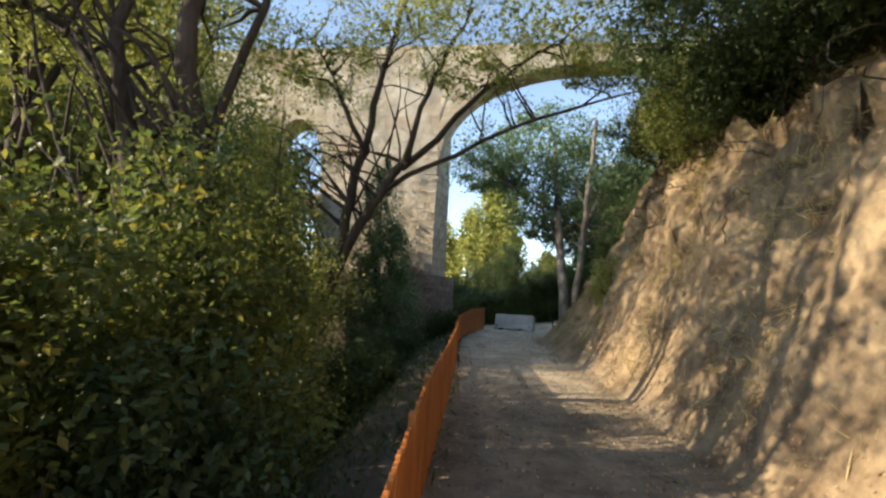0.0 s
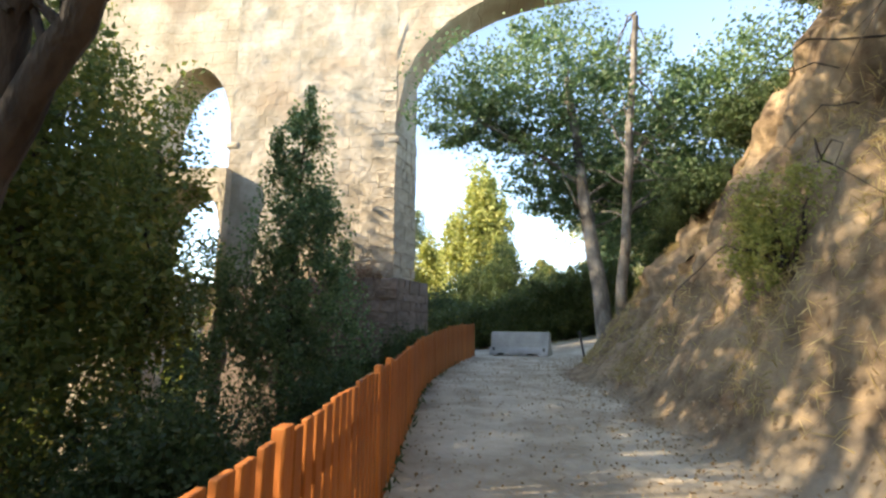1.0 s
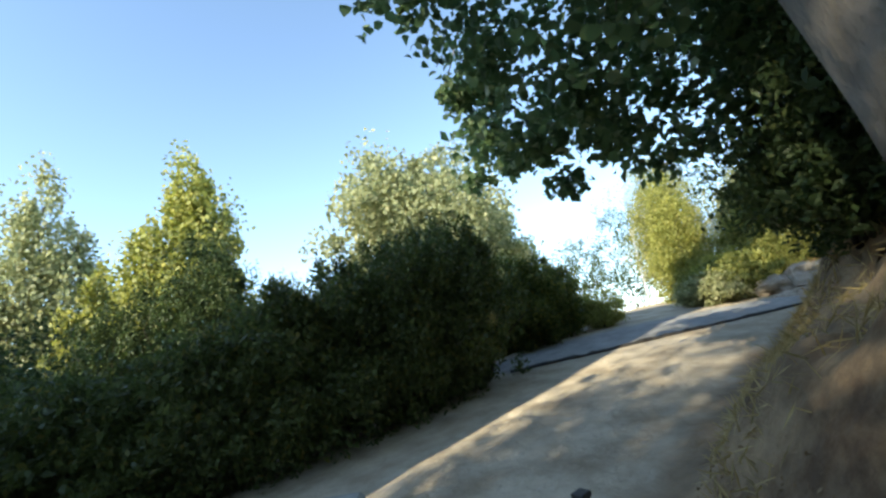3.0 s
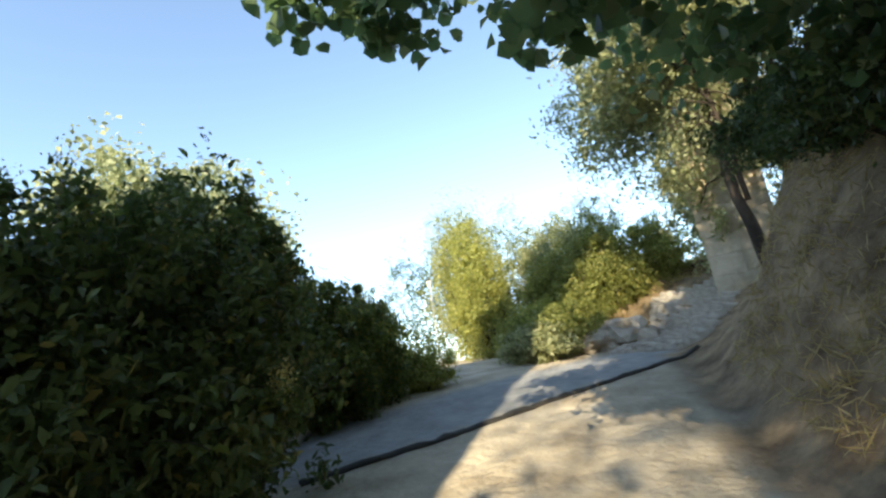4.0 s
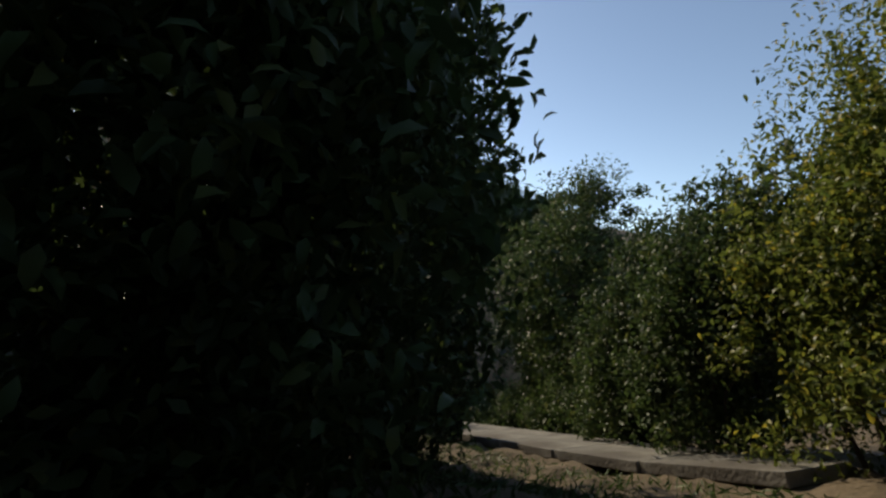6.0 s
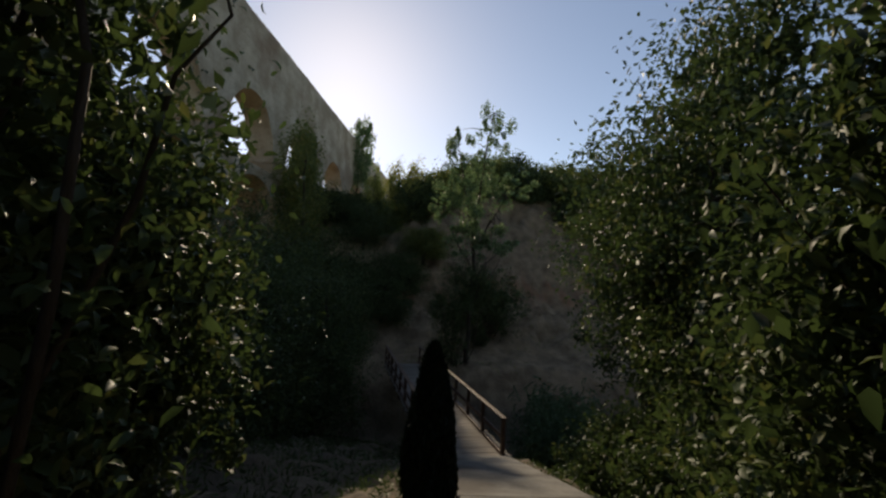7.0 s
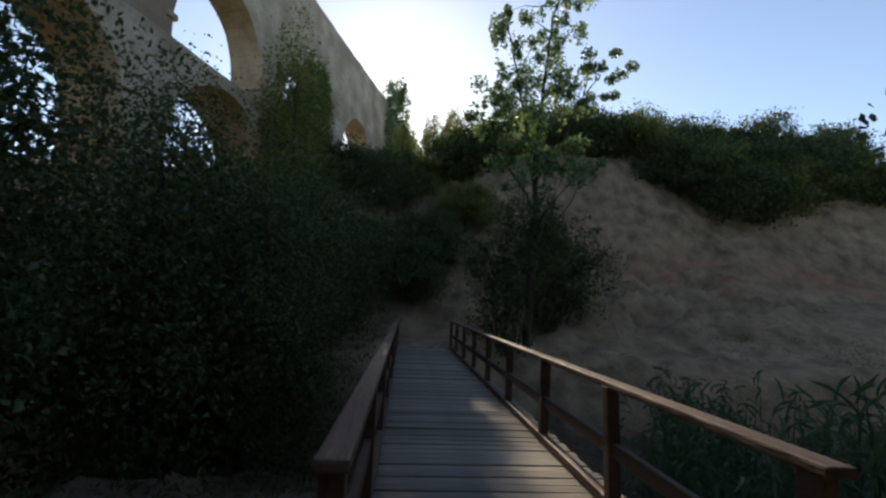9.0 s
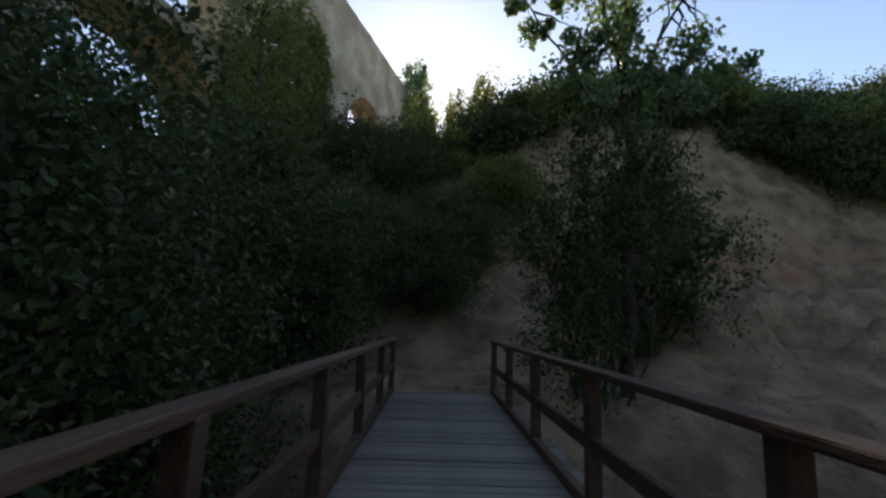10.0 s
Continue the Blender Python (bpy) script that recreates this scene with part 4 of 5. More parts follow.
def footbridge():
    ob = thing("footbridge", tuple(B0), "narrow timber footbridge with brown handrails across the ravine", "bridge", rz=math.degrees(math.atan2(bx.y, bx.x)))
    plank = part("plank", box((0.133, 2 * HALF + 0.16, 0.045), bevel=0.006), M["plank"], ob)
    n = int(BL / 0.146)
    for k in range(n):
        p = plank if k == 0 else new("plank", plank.data)
        p.parent = ob
        p.matrix_basis = pose(0.08 + k * 0.146, rng.uniform(-0.02, 0.02), -0.025 + rng.uniform(-0.005, 0.005), 0, rng.normal() * 0.6, rng.normal() * 0.35)
    for y in (-0.7, 0.7):
        part("girder", box((BL + 0.3, 0.14, 0.3), (BL / 2, y, -0.2), 0.015), M["rail"], ob)
    # dark strip across the joint between slabs and deck
    part("threshold", box((0.1, 2 * HALF + 0.1, 0.14), (-0.05, 0, -0.05), 0.01), M["dark_metal"], ob, "dark strip across the joint at the bridge start")
    post = None
    m = 8
    for y in (0.12 - HALF, HALF):
        for k in range(m + 1):
            x = 0.06 + (BL - 0.12) * k / m
            if post is None:
                post = part("post", box((0.09, 0.09, 1.12), (0, 0, 0.3), 0.01), M["rail"], ob)
                o = post
            else:
                o = new("post", post.data)
                o.parent = ob
            o.matrix_basis = pose(x, y, 0, rng.normal() * 0.8, rng.normal() * 0.8, 0)
        part("top_rail", box((BL + 0.1, 0.12, 0.045), (BL / 2, y, 0.87), 0.012), M["rail"], ob)
        part("mid_rail", box((BL, 0.05, 0.1), (BL / 2, y, 0.42), 0.01), M["rail"], ob)
        part("kerb_rail", box((BL, 0.07, 0.08), (BL / 2, y * 0.985, 0.045), 0.01), M["rail"], ob)
    return ob


footbridge()


def slab_path():
    """Concrete approach, cast in slabs that step down to the bridge."""
    ob = thing("concrete_path", (0, 0, 0), "pale concrete footpath slabs leading down to the footbridge", "path", kind="structure")
    xs = [6.6, 4.6, 2.6, 0.6, -1.4, -3.4, -5.0, -6.35]
    for a, b in zip(xs[:-1], xs[1:]):
        za, zb = np.interp([a, b], (-6.6, 4, 9), (-1.86, 0.72, 2.3))
        ym = 42.55 + 0.02 * (a + 6.4)
        o = part("slab", box((math.hypot(a - b, za - zb) - 0.03, 1.8, 0.16), bevel=0.015), M["old_concrete"], ob)
        o.matrix_world = Matrix.Translation(((a + b) / 2, ym, (za + zb) / 2 - 0.02)) @ Matrix.Rotation(-math.atan2(za - zb, a - b), 4, "Y")


slab_path()

# ---- beyond and beside the bridge ----
foot, stems, blobs = rooted(-21.5, 44.0, [((-21.5, 44.0, -2.2), (-22.0, 44.3, 6.0), 0.15, 0.09), ((-22.0, 44.3, 5.9), (-22.4, 45.3, 13.0), 0.08, 0.02), ((-21.9, 44.25, 5.0), (-22.0, 43.0, 11.4), 0.07, 0.02), ((-21.9, 44.2, 4.2), (-20.8, 46.4, 8.0), 0.05, 0.015), ((-21.8, 44.1, 3.4), (-21.6, 42.0, 7.0), 0.05, 0.015)],
    [(-22.3, 45.2, 11.4, 1.0, 1.0, 1.7), (-22.0, 43.1, 10.2, 0.9, 0.8, 1.6), (-22.1, 44.4, 8.2, 1.8, 1.7, 1.7), (-21.2, 46.2, 8.2, 1.2, 1.2, 0.8), (-21.7, 42.4, 7.2, 1.0, 1.0, 1.1), (-21.8, 44.2, 5.4, 1.5, 1.6, 1.2), (-21.4, 45.6, 4.6, 1.0, 1.0, 0.9)])
tree("bridge_poplar", foot, "slender forked poplar with airy foliage at the bridge end", stems, blobs, L["poplar"], M["bark"], 14000, 0.13, 150, 80, slim=0.85, sigma=0.15, inside=0.05)
bush("poplar_thicket", at(-21.3, 43.3), "dark bushy growth round the poplar's foot", ell((0.2, -0.2, 1.2, 1.1, 1.0, 1.4), (-0.2, 0.2, 3.2, 1.3, 1.2, 1.3), (-0.4, 0.6, 4.8, 1.5, 1.4, 1.1), (0.3, -0.8, 3.0, 0.9, 0.9, 1.1), (-0.6, 1.3, 3.8, 1.0, 1.1, 1.0)), L["dark"], 17000, 0.085, 230, sigma=0.17, stems=22)
bush("ivy", tuple(uvz(31.0, T + 0.35, 6.0)), "dense ivy and creepers overgrowing the masonry", ell((0, 0, 2.5, 4.2, 0.6, 4.0), (-0.6, 0, 6.0, 2.6, 0.5, 2.4), (3.0, 0.2, 0.5, 3.0, 0.7, 3.4), (-3.6, 0, 1.0, 1.6, 0.6, 3.0)), L["olive"], 22000, 0.2, 200, category="ivy")
# ravine shade is partly put into these trees' dark leaf colour
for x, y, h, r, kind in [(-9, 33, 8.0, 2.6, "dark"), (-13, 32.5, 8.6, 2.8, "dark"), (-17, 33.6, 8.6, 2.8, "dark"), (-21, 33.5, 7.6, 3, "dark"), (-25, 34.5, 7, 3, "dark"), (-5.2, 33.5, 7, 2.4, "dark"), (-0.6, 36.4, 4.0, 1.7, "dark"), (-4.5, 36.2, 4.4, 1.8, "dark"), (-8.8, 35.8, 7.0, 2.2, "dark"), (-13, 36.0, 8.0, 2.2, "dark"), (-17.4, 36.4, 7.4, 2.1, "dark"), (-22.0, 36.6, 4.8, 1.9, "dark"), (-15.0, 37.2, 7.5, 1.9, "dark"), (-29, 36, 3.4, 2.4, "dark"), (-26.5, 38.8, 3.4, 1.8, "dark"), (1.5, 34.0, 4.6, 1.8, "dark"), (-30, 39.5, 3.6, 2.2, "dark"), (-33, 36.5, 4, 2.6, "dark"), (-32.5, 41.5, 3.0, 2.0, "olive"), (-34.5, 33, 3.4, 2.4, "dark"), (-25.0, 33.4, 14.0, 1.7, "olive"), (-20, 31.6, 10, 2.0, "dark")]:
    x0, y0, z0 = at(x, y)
    tree("ravine_tree", (x0, y0, z0), "tree with shade-darkened leaves filling the ravine below the aqueduct", [((0, 0, -0.3), (0.3, 0.2, h * 0.8), 0.16, 0.04), ((0, 0, h * 0.2), (-1.0, 0.5, h * 0.7), 0.09, 0.03)], ell((0, 0, h * 0.66, r, r, h * 0.32), (0.6, 0.5, h * 0.35, r * 0.95, r * 0.95, h * 0.3), (-0.8, -0.4, h * 0.3, r * 0.9, r * 0.9, h * 0.3)), L[kind], M["bark"], 20000 if y > 35 else 12000, 0.1 if y > 35 else 0.15, 170, 20, slim=0.5, group="trees in the ravine")
for x, y in [(-3.0, 46.8), (-6.2, 47.5)]:
    tree("side_tree", at(x, y), "broad-leaved tree overhanging the footpath", [((0, 0, -0.3), (0.8, -0.4, 5.5), 0.18, 0.06), ((0, 0, 2), (1.8, -1.6, 5.5), 0.08, 0.02), ((0, 0, 2), (-1.5, 0.5, 5.5), 0.08, 0.02)],
         ell((0.6, -0.6, 6.0, 2.6, 2.2, 2.2), (2.0, -0.8, 4.2, 2.0, 1.6, 1.6), (0.5, -0.3, 2.6, 2.2, 1.6, 1.8), (0.2, -0.2, 8.0, 2.0, 1.8, 1.3), (-1.2, -0.2, 4.6, 1.6, 1.6, 1.6)), L["dark"], M["bark"], 34000, 0.12, 200, 60, slim=0.5, group="trees beside the footpath")
for x, y, h, r in [(-26, 46, 4, 2.4)]:
    hedge(x, y, r, h, "dark", 7000, 0.16, group="scrub above the cliff", label="dark scrub on the far slope")
k = 0
tree("ridge_poplar", at(-47, 33.6), "airy poplar standing beyond the aqueduct's end", [((0, 0, -0.3), (0.3, 0.2, 12), 0.14, 0.03)], ell((0, 0, 7.5, 1.9, 1.8, 4.0), (0.4, 0.5, 10.5, 1.1, 1.1, 2.2)), L["poplar"], M["bark"], 6000, 0.24, 80, 40, slim=0.8, sigma=0.18, inside=0.05)
for y in np.arange(33, 72, 1.7):
    x = -37.5 - 0.16 * (y - 44) + rng.uniform(-1.6, 1.2) - (2.0 if 45 < y < 49 else 0) + 3.0 * float(smooth(52, 56, np.array(y)))
    r = rng.uniform(1.5, 2.3) * (0.75 if y < 41 else 1.0)
    bush("cliff_scrub", at(x, y, -0.2), "dark scrub crowning the earth cliff", ell((0, 0, r * 0.6, r * 1.25, r * 1.25, r * 0.85), (0.6, 0.8, r, r * 0.7, r * 0.7, r * 0.6)), L["dark" if k % 3 else "olive"], 6000, 0.22, 90, group="scrub above the cliff")
    k += 1
for y in np.arange(56, 73, 2.1):
    r = rng.uniform(1.5, 2.2)
    bush("cliff_scrub", at(-35.4 + rng.uniform(-1.2, 1.0) - 0.16 * (y - 44) - 0.6, y, -0.2), "dark scrub spilling down the earth cliff", ell((0, 0, r * 0.5, r * 1.3, r * 1.3, r * 0.8), (0.6, 0.7, r * 0.8, r * 0.7, r * 0.7, r * 0.5)), L["dark"], 6000, 0.2, 90, group="scrub above the cliff")
for y in np.arange(40, 74, 2.3):
    r = rng.uniform(1.9, 2.7)
    bush("cliff_scrub", at(-40.5 + rng.uniform(-1.5, 1.0) - 0.16 * (y - 44), y, -0.2), "dark scrub crowning the earth cliff", ell((0, 0, r * 0.6, r * 1.2, r * 1.2, r * 0.9), (0.5, 0.8, r * 1.1, r * 0.7, r * 0.7, r * 0.6)), L["dark"], 6000, 0.22, 90, group="scrub above the cliff")
for x, y, h in [(-36, 40.5, 5.5), (-39, 38.5, 6), (-35, 37, 5)]:
    x0, y0, z0 = at(x, y)
    tree("hilltop_poplar", (x0, y0, z0 - 0.1), "thin sunlit sapling on the hilltop", [((0, 0, -0.3), (0.2, 0.1, h), 0.06, 0.015)], ell((0, 0, h * 0.6, 0.9, 0.9, h * 0.4)), L["yellow"], M["bark"], 2500, 0.16, 50, 14, slim=0.6, group="saplings on the hilltop")


def reeds(x, y, n, spread, label):
    ob = thing("reed_clump", at(x, y), label, "reeds", "reeds by the bridge")
    cv, lv = [], []
    for _ in range(n):
        p = rng.normal(size=2) * spread
        h = rng.uniform(1.9, 3.2)
        lean = rng.normal(size=2) * 0.25
        cv.append(tube([(p[0], p[1], -0.2), (p[0] + lean[0] * 0.4, p[1] + lean[1] * 0.4, h * 0.5), (p[0] + lean[0], p[1] + lean[1], h)], [0.016, 0.013, 0.005], 5))
        t = rng.uniform(0.25, 1, 16)
        lv.append(np.stack([p[0] + lean[0] * t, p[1] + lean[1] * t, h * t], 1))
    v, f = joined(cv)
    tagged(raw("cane", v, f, L["reed"], ob, True), kind="stuff")
    c = np.concatenate(lv) + rng.normal(size=(n * 16, 3)) * (0.14, 0.14, 0.05)
    v, f = leaf_cloud(c, 0.5, droop=0.5, slim=0.09, fine=True)
    tagged(raw("blade", v, f, L["reed"], ob), kind="stuff")


for x, y, n, sp in [(-11.6, 46.4, 40, 0.6), (-13.6, 46.9, 45, 0.7), (-16.2, 47.4, 40, 0.7), (-9.6, 46.6, 24, 0.5), (-13, 48.5, 40, 0.9)]:
    reeds(x, y, n, sp, "tall green cane reeds growing in the stream bed")
bush("round_shrub", at(-24.9, 45.2), "small round dark shrub on the bare cliff", ell((0, 0, 0.35, 0.55, 0.55, 0.5)), L["dark"], 2500, 0.09, 50)

# ---- hillside beyond the track ----
for x, y, h, r, kind in [(25.5, 34.0, 6.6, 1.7, "yellow"), (24.0, 32.8, 4.6, 1.3, "yellow"), (28, 35.5, 7.5, 2.2, "grey"), (19.6, 29.2, 1.3, 1.3, "sun"), (21.4, 29.8, 1.5, 1.4, "yellow"), (18.4, 29.2, 0.9, 0.9, "grey"), (23.6, 29.6, 3.2, 1.5, "sun"), (25.6, 30.4, 4.2, 1.7, "grey"), (25.5, 28.0, 3.4, 1.5, "sun"), (27.5, 28.6, 4.2, 1.9, "grey"), (29.5, 30.5, 4.5, 2.0, "sun"), (31, 37, 8.5, 2.6, "olive"), (34, 42, 8, 3, "dark"), (29, 43, 7, 2.6, "dark"), (24, 43, 5, 2.4, "dark"), (26.8, 26.2, 2.4, 1.2, "yellow"), (36, 35, 8, 3.2, "olive")]:
    hedge(x, y, r, h, kind, 11000, 0.12, group="bushes on the hillside", label="sunlit olive-green bush on the dry hillside" if kind != "dark" else "dark evergreen bush beyond the lamp")
tree("hillside_tree", at(19.2, 23.6), "bushy sunlit tree beside the stone setts", [((0, 0, -0.3), (0.2, 0.1, 8), 0.16, 0.05), ((0, 0, 2), (-0.8, 0.4, 6), 0.07, 0.02)],
     ell((0.6, 0.4, 4.0, 1.6, 1.4, 1.6), (0.2, 0.5, 6.2, 2.0, 1.6, 2.0), (1.2, 0.4, 8.8, 2.4, 1.6, 2.0), (2.2, 0.6, 3.6, 1.4, 1.2, 1.4), (2.4, 0.5, 6.4, 1.6, 1.4, 2.0), (1.8, 0.9, 2.6, 1.6, 1.0, 1.5), (3.4, 0.9, 2.4, 1.2, 0.9, 1.4)), L["grey"], M["bark"], 24000, 0.12, 190, 40, slim=0.5)
tree("hillside_tree", at(21.7, 21.7), "large sunlit tree spreading over the stone steps", [((0, 0, -0.3), (-0.6, 1.0, 8), 0.36, 0.15), ((0, 0, 2.5), (-3.5, 3.2, 7), 0.16, 0.04), ((0, 0, 3), (2, -1, 9), 0.16, 0.05), ((0, 0, 3), (2.5, 3.5, 7.5), 0.14, 0.04)],
     ell((0, 1, 7.5, 3.6, 3.6, 2.8), (-2.6, 3.4, 5.4, 2.4, 2.2, 1.5), (2, 1, 4.2, 3.2, 3.6, 2.0), (-0.6, 2.0, 10.4, 2.8, 2.6, 2.0), (0.4, 4.2, 5.4, 2.4, 2.2, 1.9), (-3.0, 2.4, 8.4, 2.2, 2.2, 1.7), (-4.4, 2.5, 6.6, 2.0, 1.6, 1.8)), L["grey"], M["bark"], 46000, 0.15, 320, 90, slim=0.5)
for x, y, s in [(20.9, 27.3, 0.8), (21.9, 27.1, 0.5), (19.6, 27.9, 0.55), (24.2, 28.6, 0.5), (25.8, 30.6, 0.6), (24.3, 30.4, 0.4), (26.8, 29.6, 0.7)]:
    bm = bmesh.new()
    bmesh.ops.create_icosphere(bm, subdivisions=3, radius=s)
    for v in bm.verts:
        k = noise.fractal(v.co * 1.6 / s + Vector((x, y, 0)), 1.0, 2.0, 3)
        v.co *= 1 + 0.35 * k
        v.co.z *= 0.7
        v.co.x *= 1.3
    x0, y0, z0 = at(x, y)
    me = bpy.data.meshes.new("boulder")
    bm.to_mesh(me)
    bm.free()
    me.materials.append(M["rock"])
    ob = new("boulder", me)
    ob.matrix_world = pose(x0, y0, z0 + s * 0.25)
    tagged(ob, "pale weathered limestone boulder at the track edge", "boulder", "boulders at the track")


def stone_ramp():
    """Rough setts laid in courses up the sunlit slope."""
    ob = thing("stone_ramp", at(18.5, 26.0), "pale rough stone setts climbing the sunlit hillside", "steps")
    shapes = [box((0.3 + 0.03 * k, 0.24, 0.22), bevel=0.03, jitter=0.022) for k in range(5)]
    meshes = []
    for bm in shapes:
        me = bpy.data.meshes.new("sett")
        bm.to_mesh(me)
        bm.free()
        me.materials.append(M["rock"])
        meshes.append(me)
    turn = math.degrees(math.atan2(-0.9, 6.0))
    for r in range(27):
        t = r / 26
        a, b = Vector((18.2, 27.3)).lerp(Vector((24.6, 26.6)), t), Vector((17.4, 25.1)).lerp(Vector((24.2, 23.4)), t)
        for c in range(11):
            p = a.lerp(b, (c + 0.5 + 0.25 * (r % 2)) / 11.3)
            x, y = p.x + rng.uniform(-0.03, 0.03), p.y + rng.uniform(-0.02, 0.02)
            rise = math.degrees(math.atan2(ground_z(x + 0.3, y) - ground_z(x - 0.3, y), 0.6))
            o = new("sett", meshes[rng.integers(5)])
            o.parent = ob
            o.matrix_world = pose(x, y, float(ground_z(x, y)) - 0.03 + rng.uniform(-0.025, 0.03), rng.normal() * 3, -0.55 * rise + rng.normal() * 3, 90 + turn + rng.normal() * 5)


stone_ramp()


def tarmac_edge():
    """A dark drain strip along the edge of the tarmac."""
    pts = []
    for (ax, ay), (bx_, by_) in zip(TARMAC[:-1], TARMAC[1:]):
        for t in np.linspace(0, 1, 14, endpoint=False):
            x, y = ax + (bx_ - ax) * t, ay + (by_ - ay) * t
            if 10.2 < x < 16.6:
                pts.append((x, y, ground_z(x, y) + 0.004))
    v, f = tube(pts, [0.05] * len(pts), 6, 0.25)
    tagged(raw("drain_edge", v, f, M["dark_metal"], None, True), "dark worn drain strip along the tarmac edge", "drain", kind="structure")


tarmac_edge()

# ---- the bank beside the track ----
def scatter(n, keep, box_):
    x, y = rng.uniform(box_[0], box_[1], n), rng.uniform(box_[2], box_[3], n)
    ok = keep(x, y)
    x, y = x[ok], y[ok]
    return np.stack([x, y, land(x, y)], 1)


p = scatter(170000, lambda x, y: (side_of(BANK, x, y) > 0.3) & (side_of(BANK, x, y) < 7) & (waves(x, y, 1.7, 3.0) + rng.normal(size=len(x)) * 0.35 > 0.1), (2.5, 14, -2, 27))
p[:, 2] = ground_z(p[:, 0], p[:, 1])
v, f = leaf_cloud(p + (0, 0, 0.05), 0.24, droop=-0.5, slim=0.055)
q = scatter(60000, lambda x, y: (side_of(BANK, x, y) > 0.5) & (waves(x, y, 1.1, 5.0) + rng.normal(size=len(x)) * 0.4 > 0.0) & ~((x < 25.2) & (y < 27.6)), (16, 34, 22, 38))
q[:, 2] = ground_z(q[:, 0], q[:, 1])
v2, f2 = leaf_cloud(q + (0, 0, 0.1), 0.3, droop=-0.8, slim=0.07)
tagged(raw("hillside_grass", v2, f2, L["dry"]), "straw-coloured dry grass on the sunlit hillside", "grass", kind="stuff")
tagged(raw("dry_grass", v, f, L["dry"]), "straw-coloured dry grass and roots on the bank", "grass", kind="stuff")
p = scatter(16000, lambda x, y: waves(x, y, 0.8, 1.0) + rng.normal(size=len(x)) * 0.4 > 0.45, (-37, -20.5, 40.5, 60))
p[:, 2] = ground_z(p[:, 0], p[:, 1])
v, f = leaf_cloud(p + (0, 0, 0.06), 0.22, droop=-0.6, slim=0.12)
tagged(raw("cliff_grass", v, f, L["olive"]), "sparse tufts of weeds on the earth cliff", "grass", kind="stuff")
p = scatter(110000, lambda x, y: (side_of(EDGE, x, y) < 0.6) & (np.abs(y - 42.5) > 1.1), (-19, 8, -2, 48))
v, f = leaf_cloud(p + (0, 0, 0.08), 0.17, droop=-0.6, slim=0.16)
tagged(raw("slope_grass", v, f, L["dark"]), "thin grass and weeds on the ravine slopes", "grass", kind="stuff")
p = scatter(60000, lambda x, y: (side_of(EDGE, x, y) > 0.2) & (side_of(BANK, x, y) < 0.8) & (rng.random(len(x)) < 0.22 + 0.3 * smooth(12, 4, y) + 0.6 * smooth(-1.6, 0.2, side_of(BANK, x, y))), (-2, 9, -2, 24))
v, f = leaf_cloud(p + (0, 0, 0.012), 0.045, droop=0, slim=0.6)
v[:, 2] = np.clip(v[:, 2], land(v[:, 0], v[:, 1]) + 0.003, land(v[:, 0], v[:, 1]) + 0.04)
tagged(raw("leaf_litter", v, f, L["litter"]), "brown dead leaves strewn over the track", "leaf litter", kind="stuff")
foot, stems, blobs = rooted(6.4, 5.0, [((6.4, 5.0, 6.0), (5.4, 5.2, 9.0), 0.18, 0.1), ((5.5, 5.2, 8.8), (3.4, 6.8, 8.2), 0.09, 0.02), ((5.6, 5.1, 8.4), (3.9, 2.6, 7.6), 0.08, 0.02), ((5.5, 5.2, 8.8), (4.6, 9.2, 8.8), 0.08, 0.02)],
    [(4.3, 5.0, 7.3, 1.2, 1.8, 1.2), (3.7, 6.9, 8.4, 1.4, 1.8, 0.9), (4.2, 2.6, 7.2, 1.2, 1.8, 1.4), (4.9, 9.2, 8.4, 1.2, 1.6, 1.0), (4.8, 4.0, 8.8, 1.6, 2.4, 1.0)])
tree("overhanging_tree", foot, "dark leafy tree leaning out over the earth bank", stems, blobs, L["dark"], M["bark"], 30000, 0.09, 190, 80, slim=0.5, inside=0.1)
# dark kinds paint the shaded top of the bank into the leaves
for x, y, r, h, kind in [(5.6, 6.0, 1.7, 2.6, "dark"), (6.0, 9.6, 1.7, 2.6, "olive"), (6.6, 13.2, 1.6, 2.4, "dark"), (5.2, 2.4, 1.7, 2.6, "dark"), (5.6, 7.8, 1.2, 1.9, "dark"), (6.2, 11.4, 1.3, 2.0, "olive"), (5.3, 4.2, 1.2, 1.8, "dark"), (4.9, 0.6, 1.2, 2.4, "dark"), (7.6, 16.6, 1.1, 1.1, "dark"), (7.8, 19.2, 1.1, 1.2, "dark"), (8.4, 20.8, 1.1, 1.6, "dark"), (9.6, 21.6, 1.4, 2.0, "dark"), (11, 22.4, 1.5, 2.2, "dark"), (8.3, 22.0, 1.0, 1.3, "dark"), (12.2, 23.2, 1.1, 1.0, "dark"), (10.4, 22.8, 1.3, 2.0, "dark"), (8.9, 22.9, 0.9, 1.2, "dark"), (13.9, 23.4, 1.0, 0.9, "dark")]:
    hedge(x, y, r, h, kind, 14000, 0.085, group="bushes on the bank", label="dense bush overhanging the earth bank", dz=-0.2)
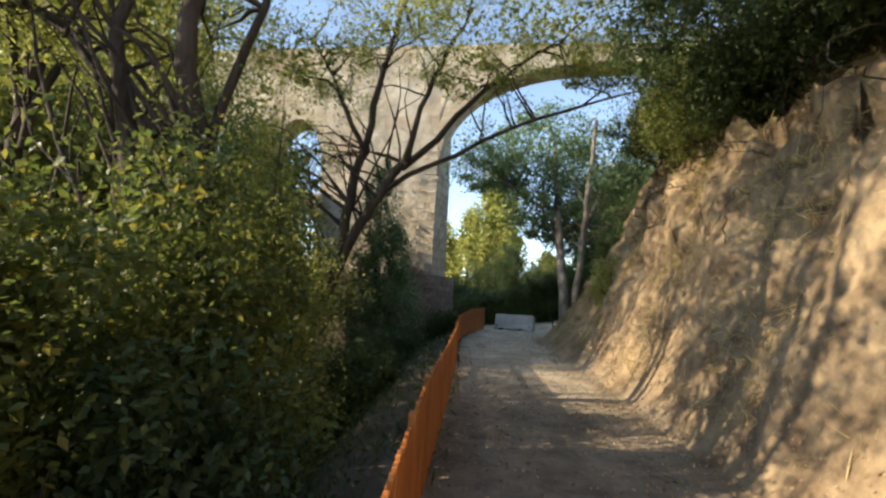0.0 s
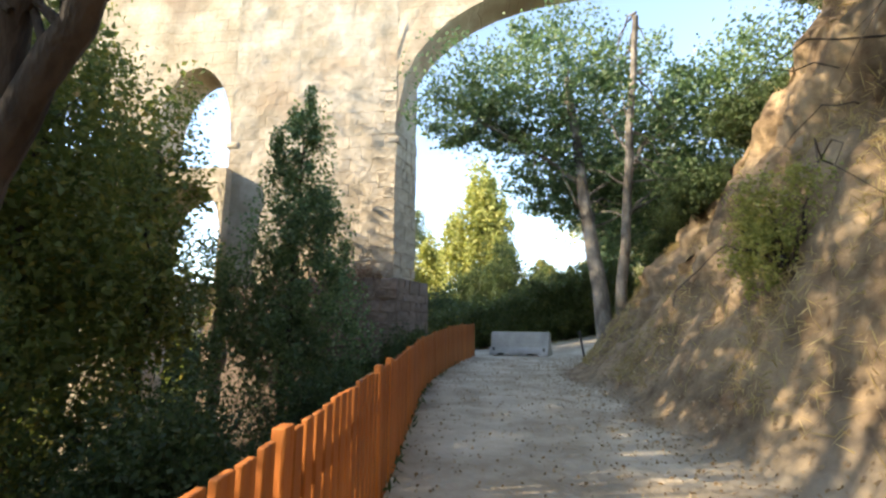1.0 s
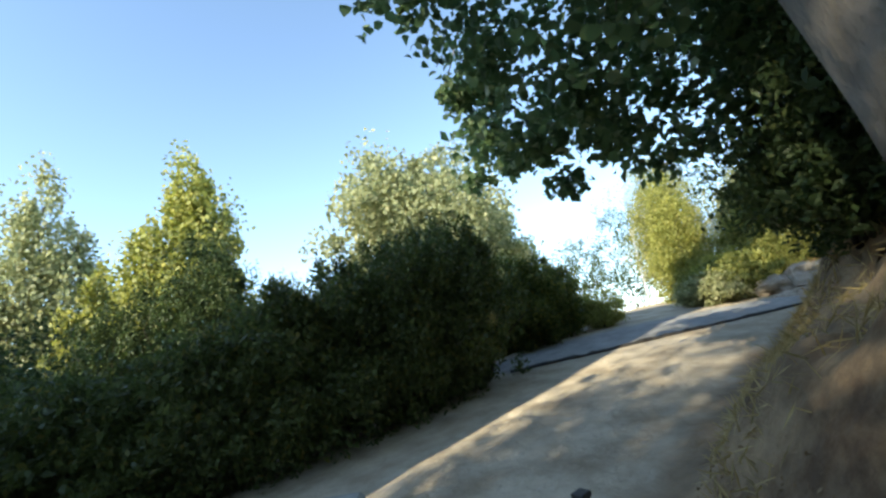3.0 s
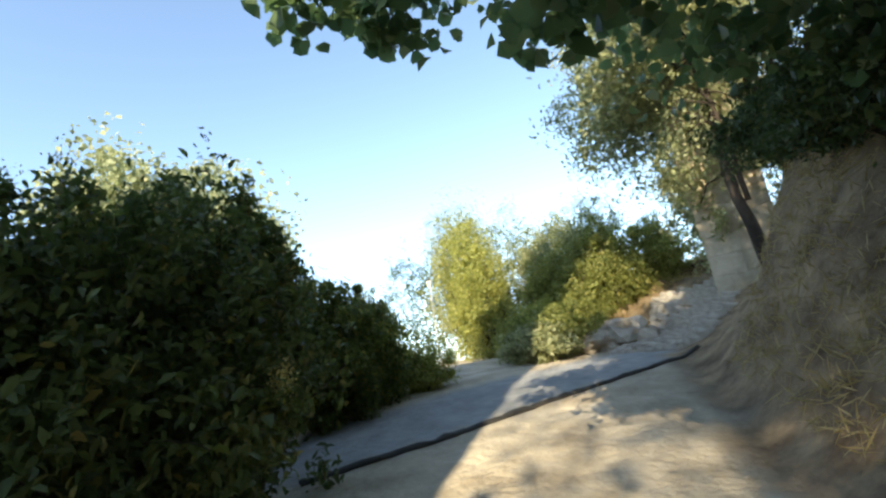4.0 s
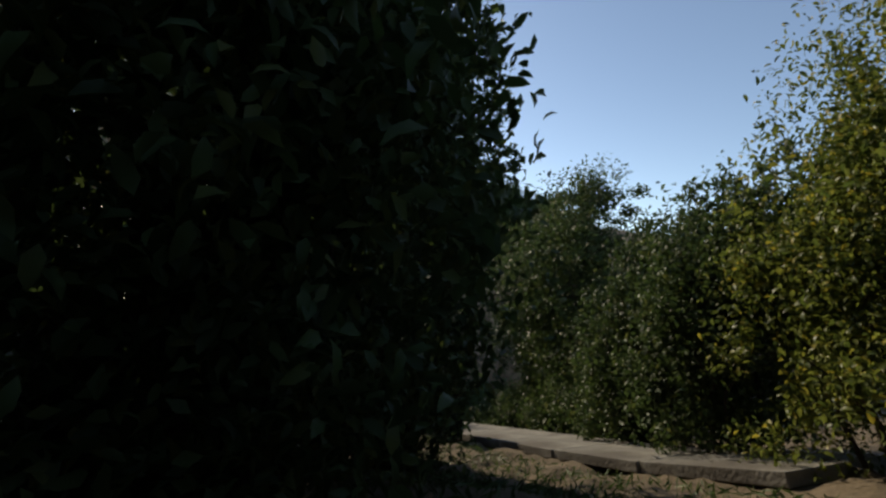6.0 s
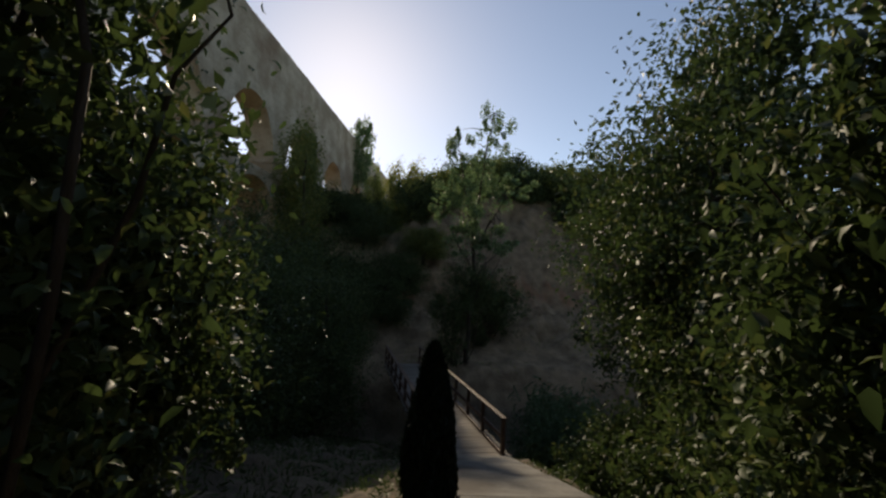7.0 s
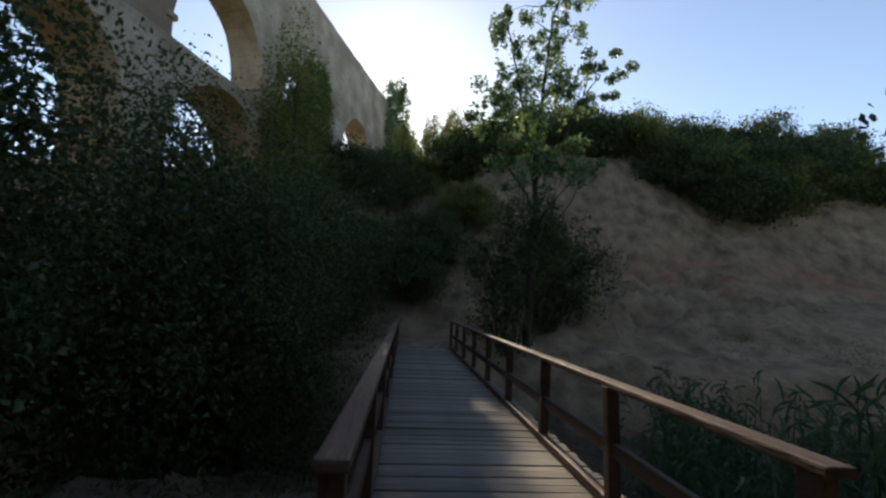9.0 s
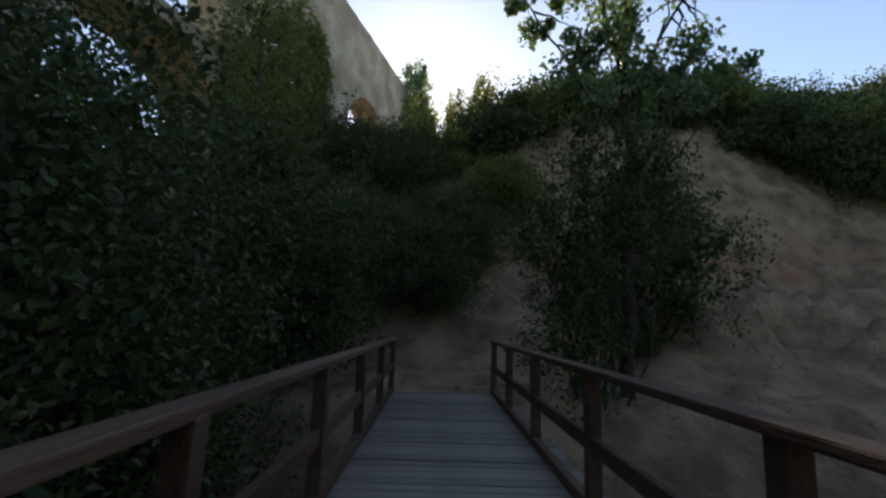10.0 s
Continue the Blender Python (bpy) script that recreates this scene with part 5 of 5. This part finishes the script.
for x, y, h, r in [(6.9, 1.5, 6.0, 2.8), (6.9, 5.5, 6.0, 2.8), (7.4, 9.0, 6.0, 2.6), (9.0, 11, 7, 3), (15, 18.5, 5.5, 2.6), (24.5, 18.5, 6, 3.0)]:
    x0, y0, z0 = at(x, y)
    tree("bank_tree", (x0, y0, z0), "dark tree standing on top of the bank", [((0, 0, -0.3), (-0.8, 0.4, h * 0.8), 0.2, 0.05), ((0, 0, h * 0.3), (-2.2, 0.8, h * 0.6), 0.1, 0.03)], ell((-0.6, 0.3, h * 0.75, r, r, h * 0.3), (-2.0, 0.6, h * 0.55, r * 0.8, r * 0.8, h * 0.2), (1, 0, h * 0.5, r, r, h * 0.25)), L["dark"], M["bark"], 16000, 0.17, 150, 40, slim=0.5, group="trees on the bank")
# bare roots hanging from the bank
ob = thing("bare_roots", at(4.6, 8.0), "tangled bare roots hanging out of the earth bank", "roots")
pieces = []
for _ in range(60):
    y = rng.uniform(4, 14)
    x = float(np.interp(y, BANK[:, 1], BANK[:, 0])) + rng.uniform(1.2, 3.4)
    a = np.array(at(x, y)) + (-0.1, 0, 0.15)
    b = a + (rng.uniform(-1.2, 0.0), rng.normal() * 0.7, rng.uniform(-1.2, 0.1))
    b[2] = max(b[2], at(b[0], b[1])[2] + 0.06)
    pieces.append(limb(a, b, rng.uniform(0.007, 0.016), 0.003, 0.5, 8, 5)[0])
v, f = joined(pieces)
o = tagged(raw("root_tangle", v - np.array(ob.matrix_world.translation), f, M["bark"], ob, True), kind="stuff")

# ---- stones of the pier beside the track ----
def stones(u0, u1, z0, z1, v, facing, material, height, skew=0.0):
    z = z0
    while z < z1:
        h = height * rng.uniform(0.65, 1.35)
        u = u0 - rng.uniform(0, 0.3)
        while u < u1:
            w = height * rng.uniform(0.6, 2.2)
            a, b = max(u, u0), min(u + w, u1)
            if b - a > 0.12:
                me = box((b - a + 0.004, 0.2, h + 0.004), bevel=0.04, jitter=0.034)
                o = part("stone", me, material, AQ)
                proud = rng.uniform(-0.008, 0.022)
                if facing == "front":
                    o.matrix_world = Matrix.Translation(uvz((a + b) / 2, v + 0.084 - proud, z + h / 2)) @ Matrix.Rotation(math.atan2(ALONG.y, ALONG.x), 4, "Z")
                else:
                    t = (a + b) / 2
                    o.matrix_world = Matrix.Translation(uvz(v + skew * t / T + 0.082 - proud, t, z + h / 2)) @ Matrix.Rotation(math.atan2(ACROSS.y * T + ALONG.y * skew, ACROSS.x * T + ALONG.x * skew), 4, "Z")
            u += w
        z += h


z, wide = 4.35, True
while z < 13.0:
    h, w = rng.uniform(0.4, 0.62), rng.uniform(0.6, 0.95) if wide else rng.uniform(0.35, 0.5)
    o = part("stone", box((w, 0.2, h - 0.006), bevel=0.03, jitter=0.02), M["stone"], AQ)
    o.matrix_world = Matrix.Translation(uvz(w / 2 - 0.012, 0.088 - rng.uniform(-0.005, 0.012), z + h / 2)) @ Matrix.Rotation(math.atan2(ALONG.y, ALONG.x), 4, "Z")
    z, wide = z + h, not wide
stones(0.8, 4.8, 4.35, 5.5, 0.0, "front", M["stone"], 0.26)
stones(0.0, T, 4.35, 10.2, 0.0, "side", M["stone"], 0.46, -0.55)
stones(-0.25, 4.6, 0.4, 4.3, -0.3, "front", M["stone_dark"], 0.36)
stones(-0.3, T + 0.45, 0.4, 4.3, -0.35, "side", M["stone_dark"], 0.42, -0.56)
